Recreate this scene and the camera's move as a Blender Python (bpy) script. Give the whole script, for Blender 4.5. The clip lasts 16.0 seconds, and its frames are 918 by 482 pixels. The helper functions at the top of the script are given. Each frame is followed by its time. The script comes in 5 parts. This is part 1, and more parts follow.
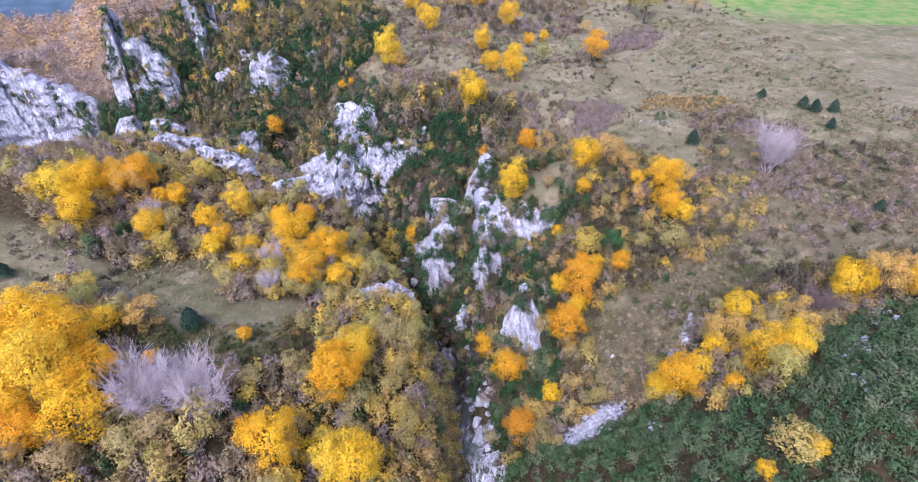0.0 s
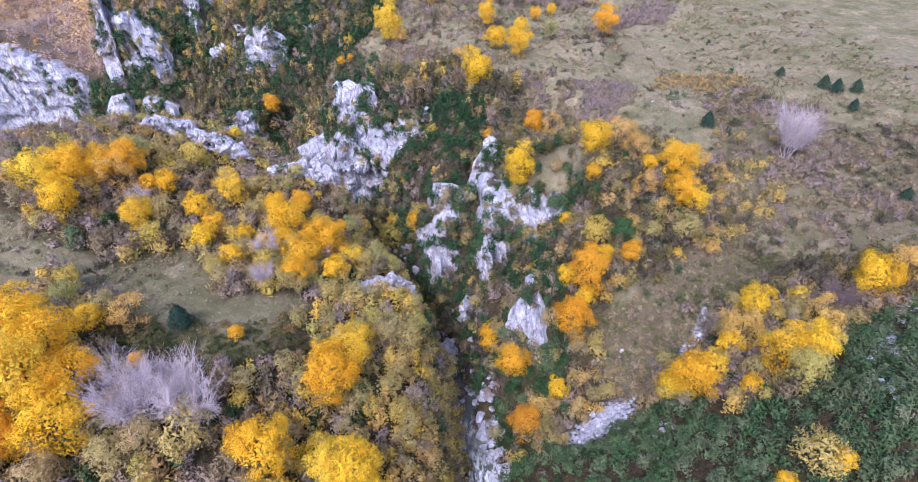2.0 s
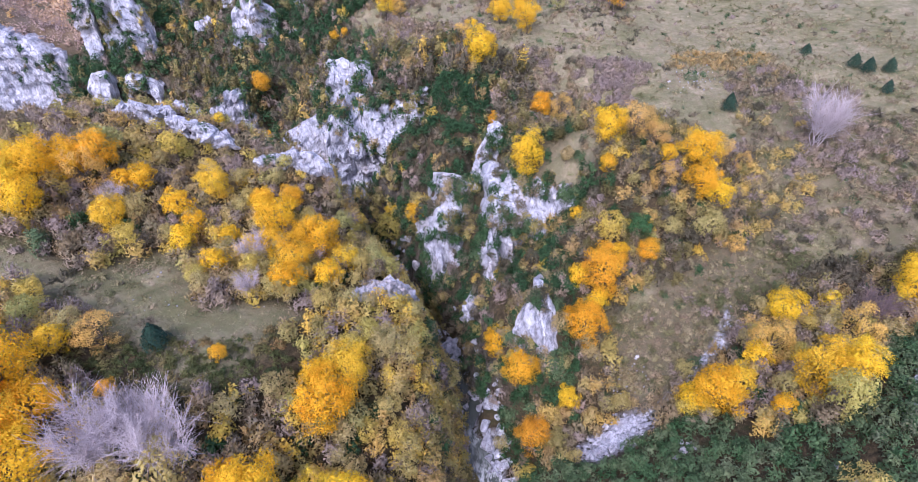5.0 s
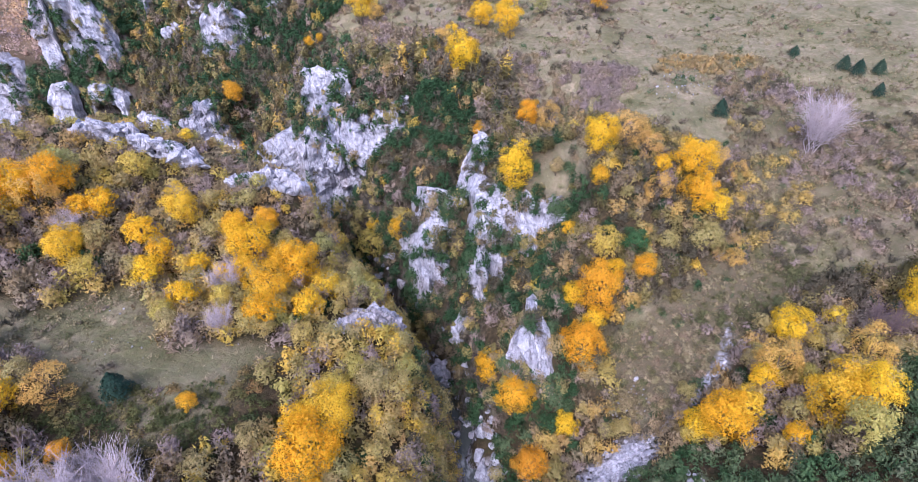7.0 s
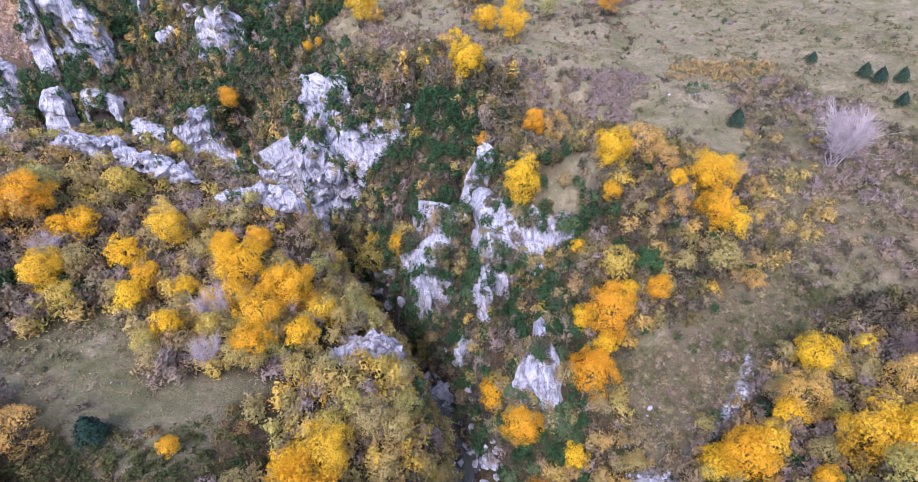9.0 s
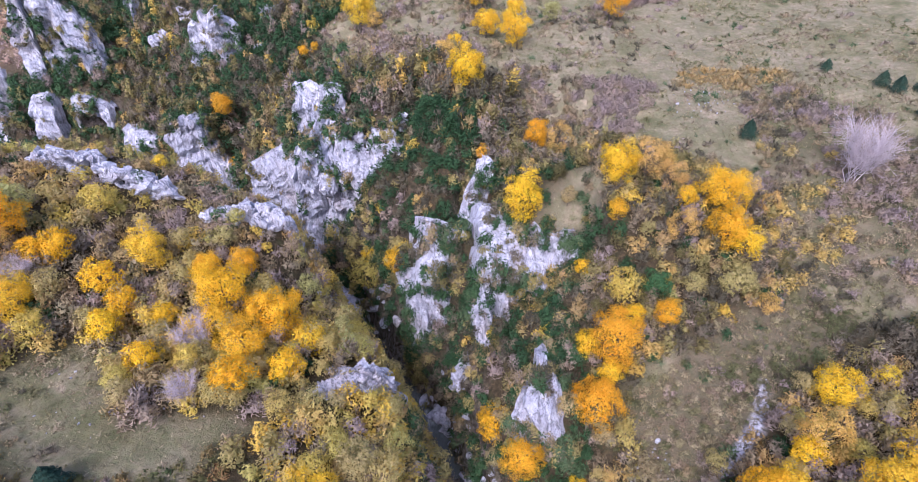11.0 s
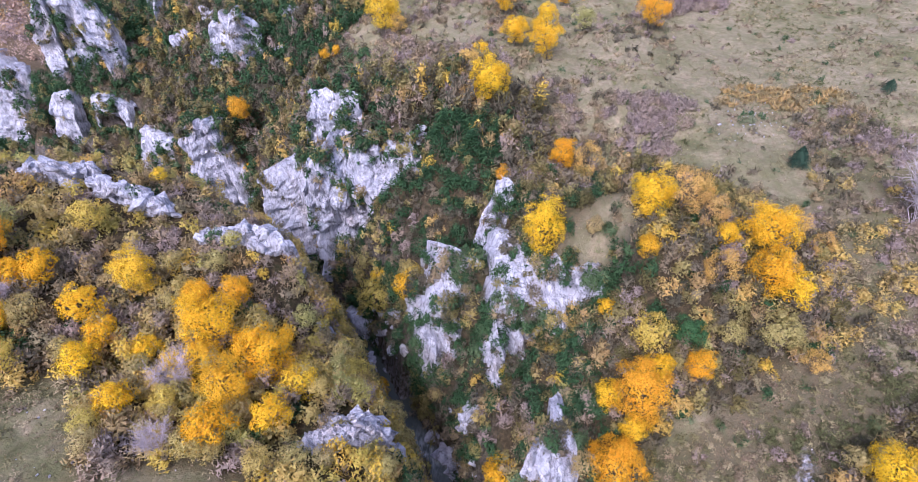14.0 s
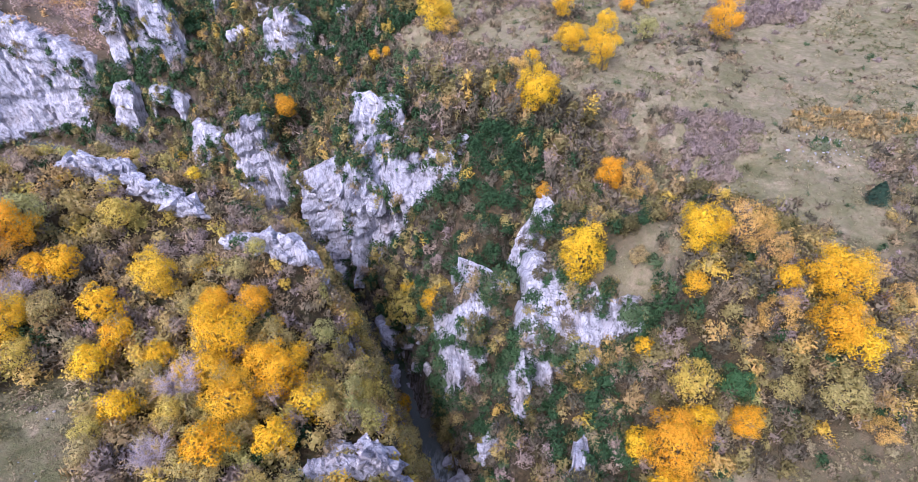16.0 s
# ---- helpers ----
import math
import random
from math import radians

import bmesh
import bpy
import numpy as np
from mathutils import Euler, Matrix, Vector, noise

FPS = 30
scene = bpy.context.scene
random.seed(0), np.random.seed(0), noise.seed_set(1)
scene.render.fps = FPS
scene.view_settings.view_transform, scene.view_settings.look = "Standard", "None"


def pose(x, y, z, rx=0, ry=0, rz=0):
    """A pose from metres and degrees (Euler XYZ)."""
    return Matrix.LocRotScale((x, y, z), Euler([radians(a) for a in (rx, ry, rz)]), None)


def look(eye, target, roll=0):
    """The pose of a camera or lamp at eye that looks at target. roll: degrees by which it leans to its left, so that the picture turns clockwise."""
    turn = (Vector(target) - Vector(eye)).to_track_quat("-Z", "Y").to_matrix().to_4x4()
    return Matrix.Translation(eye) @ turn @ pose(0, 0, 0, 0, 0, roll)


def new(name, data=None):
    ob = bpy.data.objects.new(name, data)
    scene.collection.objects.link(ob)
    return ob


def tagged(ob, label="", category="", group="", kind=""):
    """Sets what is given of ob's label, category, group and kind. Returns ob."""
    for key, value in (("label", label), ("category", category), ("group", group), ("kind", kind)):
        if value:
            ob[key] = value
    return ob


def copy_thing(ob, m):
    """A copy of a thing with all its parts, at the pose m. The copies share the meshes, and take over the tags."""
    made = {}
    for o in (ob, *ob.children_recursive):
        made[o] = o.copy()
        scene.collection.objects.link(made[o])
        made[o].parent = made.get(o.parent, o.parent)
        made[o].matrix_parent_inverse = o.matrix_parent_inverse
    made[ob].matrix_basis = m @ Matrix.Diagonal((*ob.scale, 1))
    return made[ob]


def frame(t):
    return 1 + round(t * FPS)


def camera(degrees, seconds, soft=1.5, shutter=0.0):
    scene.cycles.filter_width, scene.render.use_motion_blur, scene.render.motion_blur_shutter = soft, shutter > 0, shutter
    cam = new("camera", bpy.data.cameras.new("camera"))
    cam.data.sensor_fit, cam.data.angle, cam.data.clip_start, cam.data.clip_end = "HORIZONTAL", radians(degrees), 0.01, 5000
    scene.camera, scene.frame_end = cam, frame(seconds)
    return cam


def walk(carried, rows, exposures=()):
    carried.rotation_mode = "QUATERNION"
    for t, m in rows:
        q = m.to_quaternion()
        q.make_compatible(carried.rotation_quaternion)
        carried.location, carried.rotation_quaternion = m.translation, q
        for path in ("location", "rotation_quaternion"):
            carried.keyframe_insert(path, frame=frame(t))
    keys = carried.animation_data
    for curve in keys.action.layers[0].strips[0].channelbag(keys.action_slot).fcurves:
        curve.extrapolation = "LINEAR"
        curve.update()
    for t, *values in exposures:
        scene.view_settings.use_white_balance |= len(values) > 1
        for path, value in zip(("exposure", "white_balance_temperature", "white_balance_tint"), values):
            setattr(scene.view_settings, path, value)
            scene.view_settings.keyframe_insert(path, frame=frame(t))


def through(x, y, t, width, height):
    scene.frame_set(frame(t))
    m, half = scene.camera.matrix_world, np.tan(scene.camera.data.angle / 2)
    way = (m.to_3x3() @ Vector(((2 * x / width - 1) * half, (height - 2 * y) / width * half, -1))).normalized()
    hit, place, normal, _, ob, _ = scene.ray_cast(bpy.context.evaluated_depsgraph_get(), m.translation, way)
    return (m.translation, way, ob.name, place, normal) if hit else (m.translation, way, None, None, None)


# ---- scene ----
cam = camera(79.6, 16.0, soft=0.75)
METRES, EYE, TILT, LEAN, TURN = 55.0, 100.0, -30.0, 0.0, 0.0
ROWS = [
    (0.0, 0.0, 0.0, 0.0, 0.0, 0.0, -0.0),
    (0.5, -0.0006, 0.024, 0.0127, 0.05, -0.61, -0.05),
    (1.0, -0.0012, 0.0498, 0.0263, 0.14, -1.29, -0.08),
    (1.5, -0.0025, 0.0741, 0.0396, 0.23, -1.92, -0.13),
    (2.0, -0.0038, 0.1012, 0.0538, 0.26, -2.57, -0.15),
    (2.5, -0.0062, 0.1272, 0.0675, 0.28, -3.21, -0.19),
    (3.0, -0.0086, 0.1565, 0.0832, 0.32, -3.93, -0.22),
    (5.5, -0.026, 0.3001, 0.1594, -0.05, -5.63, 0.0),
    (6.0, -0.0318, 0.3298, 0.1759, -1.66, -5.64, 0.93),
    (6.5, -0.0391, 0.3573, 0.1894, -2.03, -5.62, 1.09),
    (7.0, -0.0421, 0.3865, 0.2052, -1.93, -5.65, 1.06),
    (7.5, -0.0448, 0.4131, 0.2199, -1.85, -5.66, 1.01),
    (8.0, -0.0452, 0.4413, 0.2355, -1.8, -5.69, 1.03),
    (8.5, -0.045, 0.4669, 0.2498, -1.75, -5.74, 1.02),
    (9.0, -0.0429, 0.4947, 0.2647, -1.71, -5.75, 0.99),
    (11.5, -0.013, 0.6258, 0.3391, -1.34, -5.89, 0.84),
    (12.0, -0.0061, 0.6541, 0.3539, -1.57, -5.92, 0.97),
    (12.5, 0.0016, 0.68, 0.368, -1.31, -5.96, 0.81),
    (13.0, 0.0092, 0.7086, 0.3831, -0.99, -5.99, 0.59),
    (13.5, 0.0174, 0.7335, 0.3955, 0.1, -5.99, -0.07),
    (14.0, 0.0267, 0.7599, 0.4105, 1.7, -6.06, -1.1),
    (14.5, 0.0384, 0.7843, 0.4241, 3.16, -6.12, -1.93),
    (15.0, 0.0497, 0.811, 0.4386, 4.54, -6.21, -2.75),
    (15.5, 0.0589, 0.835, 0.4519, 5.74, -6.3, -3.52),
    (16.0, 0.0722, 0.862, 0.4664, 7.19, -6.42, -4.35),
]
walk(cam, [(t, pose(0, 0, EYE, TILT, LEAN, TURN) @ pose(METRES * x, METRES * y, METRES * z, 90 + pitch, roll, yaw)) for t, x, y, z, yaw, pitch, roll in ROWS],
     [(0.0, 1.11, 5480, 27), (16.0, 1.11, 5600, 28)])

# ---- world, sun, exposure ----
SUN_ELEVATION, SUN_TURN = radians(48), radians(200)
world = bpy.data.worlds.new("overcast_sky")
scene.world = world
world.use_nodes = True
_n, _l = world.node_tree.nodes, world.node_tree.links
_sky = _n.new("ShaderNodeTexSky")
_sky.sky_type, _sky.sun_disc = "NISHITA", False
_sky.sun_elevation, _sky.sun_rotation = SUN_ELEVATION, SUN_TURN
_sky.air_density, _sky.dust_density = 1.0, 4.0
_l.new(_sky.outputs[0], _n["Background"].inputs[0])
_n["Background"].inputs[1].default_value = 0.128
_sun = new("sun", bpy.data.lights.new("sun", "SUN"))
_sun.data.energy, _sun.data.angle, _sun.data.color = 1.35, radians(16), (1.0, 0.97, 0.93)
_sun.matrix_world = look(300 * Vector((math.sin(SUN_TURN) * math.cos(SUN_ELEVATION), math.cos(SUN_TURN) * math.cos(SUN_ELEVATION), math.sin(SUN_ELEVATION))), (0, 0, 0))


# ---- the lie of the land ----
def hash2(ix, iy, seed):
    h = (ix.astype(np.int64) * 374761393 + iy.astype(np.int64) * 668265263 + seed * 974634777) & 0xFFFFFFFF
    h = ((h ^ (h >> 13)) * 1274126177) & 0xFFFFFFFF
    return ((h ^ (h >> 16)) & 0xFFFFFF) / float(0xFFFFFF)


def vnoise(x, y, seed=0):
    """Value noise, -1 to 1."""
    ix, iy = np.floor(x), np.floor(y)
    fx, fy = x - ix, y - iy
    fx, fy = fx * fx * (3 - 2 * fx), fy * fy * (3 - 2 * fy)
    a, b = hash2(ix, iy, seed), hash2(ix + 1, iy, seed)
    c, d = hash2(ix, iy + 1, seed), hash2(ix + 1, iy + 1, seed)
    return 2 * ((a + (b - a) * fx) * (1 - fy) + (c + (d - c) * fx) * fy) - 1


def fbm(x, y, seed=0, octaves=4):
    total, amp = 0.0, 1.0
    for k in range(octaves):
        total = total + amp * vnoise(x * 2 ** k + 17.3 * k, y * 2 ** k - 9.1 * k, seed + k)
        amp *= 0.5
    return total


# The river: x, y, water level, half width of the bed, width of the south wall, of the north wall
RIVER = [
    (16, 5, -4, 4.0, 20, 18), (8, 55, -1.5, 3.1, 13, 12), (3.6, 77, 0, 2.8, 10, 7), (1.2, 92, 0.6, 2.6, 9, 6),
    (-3.5, 103, 1.4, 2.7, 9, 6), (-8.6, 111.6, 2, 3.0, 10, 7), (-14, 121, 2.6, 3.2, 12, 8), (-19.5, 130, 3.4, 2.7, 12, 13),
    (-27, 140, 4, 2.2, 13, 12), (-39, 150, 4.5, 3.4, 17, 9), (-57, 164, 5, 2.6, 22, 10), (-78, 179, 6, 2.0, 30, 10),
    (-100, 191, 6.5, 1.6, 38, 10), (-130, 203, 7, 1.6, 40, 12), (-190, 216, 8, 1.6, 45, 14), (-420, 250, 10, 9, 60, 40),
]
# Knolls and hollows on either bank: x, y, radius, height
SOUTH_BASE = (15.7, -90.3, -13.7, -48.5, -36.9, -30.0)
SOUTH_KNOLLS = [(-50, 100, 26, -3.4), (-6, 86, 18, 10.0), (-33, 119, 12, 8.2), (-63, 80, 18, -2.0), (-41, 71, 18, 2.8), (-59, 94, 26, -4.0),
                (-37, 53, 12, 1.6), (-25, 47, 6, 4.0)]
NORTH_BASE = (24.2, 23.7, 19.6, -1.9, -11.0, 1.0)
NORTH_KNOLLS = [(32, 89, 26, -8.7), (-188, 236, 26, 21.6), (4, 163, 38, 15.0), (57, 54, 18, 10.5), (31, 124, 18, 10.3), (-90, 250, 38, 14.5),
                (-128, 271, 12, 13.3), (23, 155, 18, -9.9), (-124, 228, 12, 16.0), (-100, 204, 38, -7.9), (-160, 280, 26, -8.8), (14, 84, 12, -7.7),
                (14, 95, 12, 9.7), (-118, 216, 18, -8.7), (38, 201, 12, 4.7), (-10, 235, 38, 5.6), (69, 99, 18, -5.8), (14, 84, 26, -8.3),
                (-50, 200, 18, -4.5), (12, 128, 9, 4.5), (-38, 183, 12, 4.0)]


def bank(x, y, base, knolls):
    u, v = np.clip(x, -205, 135) / 100, (np.clip(y, 30, 300) - 100) / 100
    z = base[0] + base[1] * u + base[2] * v + base[3] * u * u + base[4] * u * v + base[5] * v * v
    for kx, ky, r, h in knolls:
        z = z + h * np.exp(-((x - kx) ** 2 + (y - ky) ** 2) / r ** 2)
    return z


def river_at(x, y):
    """Signed distance from the river (plus: north bank) and the river's own numbers at the nearest place."""
    best = np.full(np.shape(x), 1e9)
    side = np.zeros(np.shape(x))
    vals = [np.zeros(np.shape(x)) for _ in range(4)]
    for a, b in zip(RIVER[:-1], RIVER[1:]):
        dx, dy = b[0] - a[0], b[1] - a[1]
        q = dx * dx + dy * dy
        t = np.clip(((x - a[0]) * dx + (y - a[1]) * dy) / q, 0, 1)
        ex, ey = x - a[0] - t * dx, y - a[1] - t * dy
        d = np.hypot(ex, ey)
        near = d < best
        best = np.where(near, d, best)
        side = np.where(near, np.sign(-(dx * ey - dy * ex)), side)
        for k in range(4):
            vals[k] = np.where(near, a[2 + k] + t * (b[2 + k] - a[2 + k]), vals[k])
    return best * side, vals


def smooth(t):
    t = np.clip(t, 0, 1)
    return t * t * (3 - 2 * t)


# Limestone faces, from one end to the other as one looks at them: x, y, foot, top
MAIN_CLIFF = [(-56, 172, 9, 27), (-54.2, 170.1, 10, 29.5), (-46.1, 164, 11, 34.4), (-38.7, 158.5, 11, 39.5), (-32.1, 156.7, 12, 41.8), (-24.7, 158, 17, 43), (-17.4, 158.7, 22, 43.5), (-10.2, 157.5, 27, 37)]
UPPER_RIB = [(-38.9, 167, 35, 41.5), (-35.6, 168.2, 36, 49.8), (-31.8, 170.5, 37, 49.9), (-26.5, 174.1, 41, 50.5)]
PILLAR = [(-84, 188.4, 8, 27), (-81.2, 186.8, 6, 34.5), (-77, 186.2, 5, 36.5), (-72.2, 186.2, 5, 35.2), (-69.4, 186, 5, 25), (-66, 185.5, 5, 18), (-62.5, 185, 6, 12)]
SLAB = [(-105.2, 202, 20, 26.1), (-100.1, 200.8, 16, 25.2), (-92, 197.8, 13, 22.8)]
CAVE_WALL = [(-125, 211.5, 21, 30), (-122.8, 211.1, 20, 32), (-118.5, 212.2, 20, 32.5), (-114.1, 212.9, 20, 30.8), (-111, 213, 21, 28)]
BUTTRESS = [(-137.5, 212, 18, 29), (-133.5, 212.7, 15, 34.2), (-128, 212.8, 16, 32)]
BIG_CLIFF = [(-206, 180, 16, 58), (-202.4, 193.2, 14, 65), (-198.2, 202.7, 10, 67), (-189.4, 210.7, 8, 64), (-184.7, 216.4, 8, 58.5), (-177.9, 221, 8, 50), (-164.4, 223.5, 9, 42), (-148.7, 221.9, 12, 33)]
HIGH_FIN = [(-138.2, 221.6, 43, 66), (-135.8, 220.6, 43, 73.5), (-132.6, 221, 43, 71), (-131.4, 221.8, 43, 58)]
HIGH_TOWER = [(-130.4, 221, 43, 57), (-128.6, 220.4, 43, 61.5), (-121.7, 221.5, 42, 60.5), (-117.5, 223, 42, 55), (-113, 224.2, 43, 49)]
HIGH_STREAK = [(-114.8, 241.1, 58, 74), (-110.2, 238.8, 51, 72), (-105.3, 238.8, 50, 62)]
HIGH_SLAB = [(-83, 219.3, 43, 51), (-77.4, 218.7, 41, 55.6), (-72, 218.4, 38, 56.8), (-66, 219.2, 42, 51.5)]
PINNACLE = [(2.5, 136.9, 33, 39.9), (4.4, 135.9, 33, 44.6), (7.3, 135.8, 36, 45.9), (9.8, 136.7, 41, 45.5)]
GORGE_RIB = [(-8.4, 119.6, 14, 21.5), (-5, 121.3, 15, 30.7), (-2, 122.6, 20, 34.7), (0.8, 124.8, 26, 38.4), (2.4, 127.2, 33, 37.8)]
STEEP_FACE = [(4.2, 116.7, 23, 29.5), (7.2, 117.3, 21, 37.4), (10.6, 118.5, 22, 41), (14.9, 119, 24, 36.8), (19.5, 120.1, 30, 38.9), (25, 120.8, 34.5, 37.6)]
LOW_RIB = [(3.4, 113.8, 19, 24.6), (6.2, 114.3, 16, 30), (8, 114.9, 20.5, 25)]
GREY_FACE = [(9.2, 94.9, 20, 26), (11.9, 93.2, 16, 31), (14.3, 93.1, 18, 31.9), (16.2, 93.1, 21, 29.5), (18.4, 93.7, 23, 26)]
BEND_LEDGE = [(-30, 144.2, 3.0, 7.6), (-26, 141.0, 3.0, 8.0), (-22, 137.4, 3.0, 6.6), (-19.2, 134.2, 2.6, 5.0)]
CLIFFS = [(HIGH_STREAK, 0.2), (HIGH_FIN, 0.04), (HIGH_TOWER, 0.06), (HIGH_SLAB, 0.15), (MAIN_CLIFF, 0.10), (UPPER_RIB, 0.2), (PILLAR, 0.05), (SLAB, 0.2), (CAVE_WALL, 0.05), (BUTTRESS, 0.05), (BIG_CLIFF, 0.08),
          (GORGE_RIB, 0.15), (STEEP_FACE, 0.22), (PINNACLE, 0.1), (LOW_RIB, 0.15), (GREY_FACE, 0.12)]
# faces that stand on a steep apron of earth above lower ground
APRONS = [HIGH_FIN, HIGH_TOWER, HIGH_STREAK, HIGH_SLAB, GREY_FACE, LOW_RIB]


def scarp(x, y, z, line, lean):
    """The ground steps down in front of a rock face and keeps up behind it."""
    near = (x > min(p[0] for p in line) - 14) & (x < max(p[0] for p in line) + 14) & (y > min(p[1] for p in line) - 14) & (y < max(p[1] for p in line) + 14)
    if not near.any():
        return z
    px, py, pz = x[near], y[near], z[near]
    best = np.full(px.shape, 1e9)
    front, foot, top, run = (np.zeros(px.shape) for _ in range(4))
    for k, (a, b) in enumerate(zip(line[:-1], line[1:])):
        dx, dy = b[0] - a[0], b[1] - a[1]
        span = math.hypot(dx, dy)
        raw = ((px - a[0]) * dx + (py - a[1]) * dy) / span ** 2
        t = np.clip(raw, 0, 1)
        ex, ey = px - a[0] - t * dx, py - a[1] - t * dy
        d = np.hypot(ex, ey)
        take = d < best
        best = np.where(take, d, best)
        front = np.where(take, (ex * dy - ey * dx) / span, front)
        foot = np.where(take, a[2] + t * (b[2] - a[2]), foot)
        top = np.where(take, a[3] + t * (b[3] - a[3]), top)
        out = np.maximum(-raw if k == 0 else 0, raw - 1 if k == len(line) - 2 else 0) * span
        run = np.where(take, np.maximum(out, 0), run)
    hold = 1 - smooth(run / 4)
    step = front + 3.4 + lean * (top - foot)
    if line in APRONS:
        pz = np.where(step > 0, pz + (np.maximum(pz, foot - 0.3 - 1.8 * np.maximum(step - 4 - lean * (top - foot), 0)) - pz) * hold, pz)
    fade = 1 - smooth((step - 7 - lean * (top - foot)) / 8)
    low = np.minimum(pz, foot - 0.3 + 0.05 * np.maximum(step, 0))
    pz = np.where(step > 0, pz + (low - pz) * fade * hold, pz)
    high = np.minimum(np.maximum(pz, top - 1.0 - 0.45 * np.maximum(-step, 0)), top - 0.6 + 0.9 * np.maximum(-step, 0))
    pz = np.where(step <= 0, pz + (high - pz) * hold, pz)
    z = z.copy()
    z[near] = pz
    return z


def land(x, y):
    """Height of the ground."""
    x, y = np.asarray(x, float), np.asarray(y, float)
    d, (level, half, south_wall, north_wall) = river_at(x, y)
    rough = fbm(x / 9, y / 9, 5)
    wide = np.abs(d) + 1.6 * rough * np.clip((np.abs(d) - half) / 4, 0, 1)
    south = bank(x, y, SOUTH_BASE, SOUTH_KNOLLS)
    north = bank(x, y, NORTH_BASE, NORTH_KNOLLS)
    south = np.minimum(south, 56 + 0.1 * (south - 56))
    crest = np.interp(x, [-140, -100, -80, -68, -56, -33, -20], [100, 112, 121, 126.5, 126, 120.5, 119])
    south = np.minimum(south, 57 - 1.2 * (y - crest - 1.5))
    top = np.where(d > 0, north, south) + 0.5 * fbm(x / 14, y / 14, 11) + 0.25 * fbm(x / 3.1, y / 3.1, 12, 2)
    t = (wide - half) / np.where(d > 0, north_wall, south_wall)
    wall = 0.45 * smooth(t) + 0.55 * np.clip(t, 0, 1) ** np.where(d > 0, 0.85, 0.65)
    z = level - 0.5 + (np.maximum(top, level + 1) - level + 0.5) * np.where(t < 0, 0, wall)
    z = z + np.where(t < 0, -0.5 * np.clip(-t * 3, 0, 1), 0)
    # far country: the plateau rolls on; in the north-west a wide valley, then wooded hills
    reach = np.hypot(x, y)
    away = smooth((np.hypot(np.maximum(np.abs(x + 30) - 190, 0), np.maximum(y - 290, 0)) + np.maximum(40 - y, 0) * 0.3) / 130)
    west = smooth((-x - 0.60 * y + 8) / 40) * smooth((y - 236) / 50)
    valley = 8 + 0.085 * np.maximum(reach - 430, 0) + 0.28 * np.maximum(reach - 820, 0) - 0.14 * np.maximum(reach - 1300, 0)
    valley = valley + (5 + np.maximum(reach - 700, 0) * 0.03) * fbm(x / 130, y / 130, 31, 4)
    far = 66 + 0.02 * (y - 300) + 5 * fbm(x / 120, y / 120, 33, 3)
    z = z * (1 - away) + far * away
    z = z * (1 - west) + valley * west
    shape = z.shape
    x, y, z = np.atleast_1d(x).ravel(), np.atleast_1d(y).ravel(), np.atleast_1d(z).ravel()
    for line, lean in CLIFFS:
        z = scarp(x, y, z, line, lean)
    return z.reshape(shape)


# ---- materials ----
def nodes_of(name):
    m = bpy.data.materials.new(name)
    m.use_nodes = True
    t = m.node_tree
    return m, t.nodes, t.links, t.nodes["Principled BSDF"]


def link_in(links, socket, value):
    if hasattr(value, "is_output"):
        links.new(value, socket)
    else:
        socket.default_value = value


def noise_node(n, l, where, scale, detail=4.0, rough=0.55, stretch=(1, 1, 1)):
    mp = n.new("ShaderNodeMapping")
    mp.inputs["Scale"].default_value = stretch
    l.new(where, mp.inputs["Vector"])
    tx = n.new("ShaderNodeTexNoise")
    tx.inputs["Scale"].default_value, tx.inputs["Detail"].default_value, tx.inputs["Roughness"].default_value = scale, detail, rough
    l.new(mp.outputs[0], tx.inputs["Vector"])
    return tx.outputs["Fac"]


def ramp(n, l, fac, stops):
    r = n.new("ShaderNodeValToRGB")
    while len(r.color_ramp.elements) < len(stops):
        r.color_ramp.elements.new(0.5)
    for e, (p, c) in zip(r.color_ramp.elements, stops):
        e.position, e.color = p, (*c, 1) if len(c) == 3 else c
    l.new(fac, r.inputs[0])
    return r.outputs[0]


def blend(n, l, fac, a, b, kind="MIX"):
    m = n.new("ShaderNodeMix")
    m.data_type, m.blend_type = "RGBA", kind
    link_in(l, m.inputs[0], fac)
    for s, v in ((m.inputs[6], a), (m.inputs[7], b)):
        link_in(l, s, v if hasattr(v, "is_output") else (*v, 1))
    return m.outputs[2]


def maths(n, l, op, a, b=0.0):
    m = n.new("ShaderNodeMath")
    m.operation = op
    link_in(l, m.inputs[0], a)
    link_in(l, m.inputs[1], b)
    return m.outputs[0]


def bumped(n, l, bsdf, height, strength, distance):
    b = n.new("ShaderNodeBump")
    b.inputs["Strength"].default_value, b.inputs["Distance"].default_value = strength, distance
    l.new(height, b.inputs["Height"])
    l.new(b.outputs[0], bsdf.inputs["Normal"])


def value_of(n, name):
    a = n.new("ShaderNodeAttribute")
    a.attribute_name = name
    return a.outputs["Fac"]


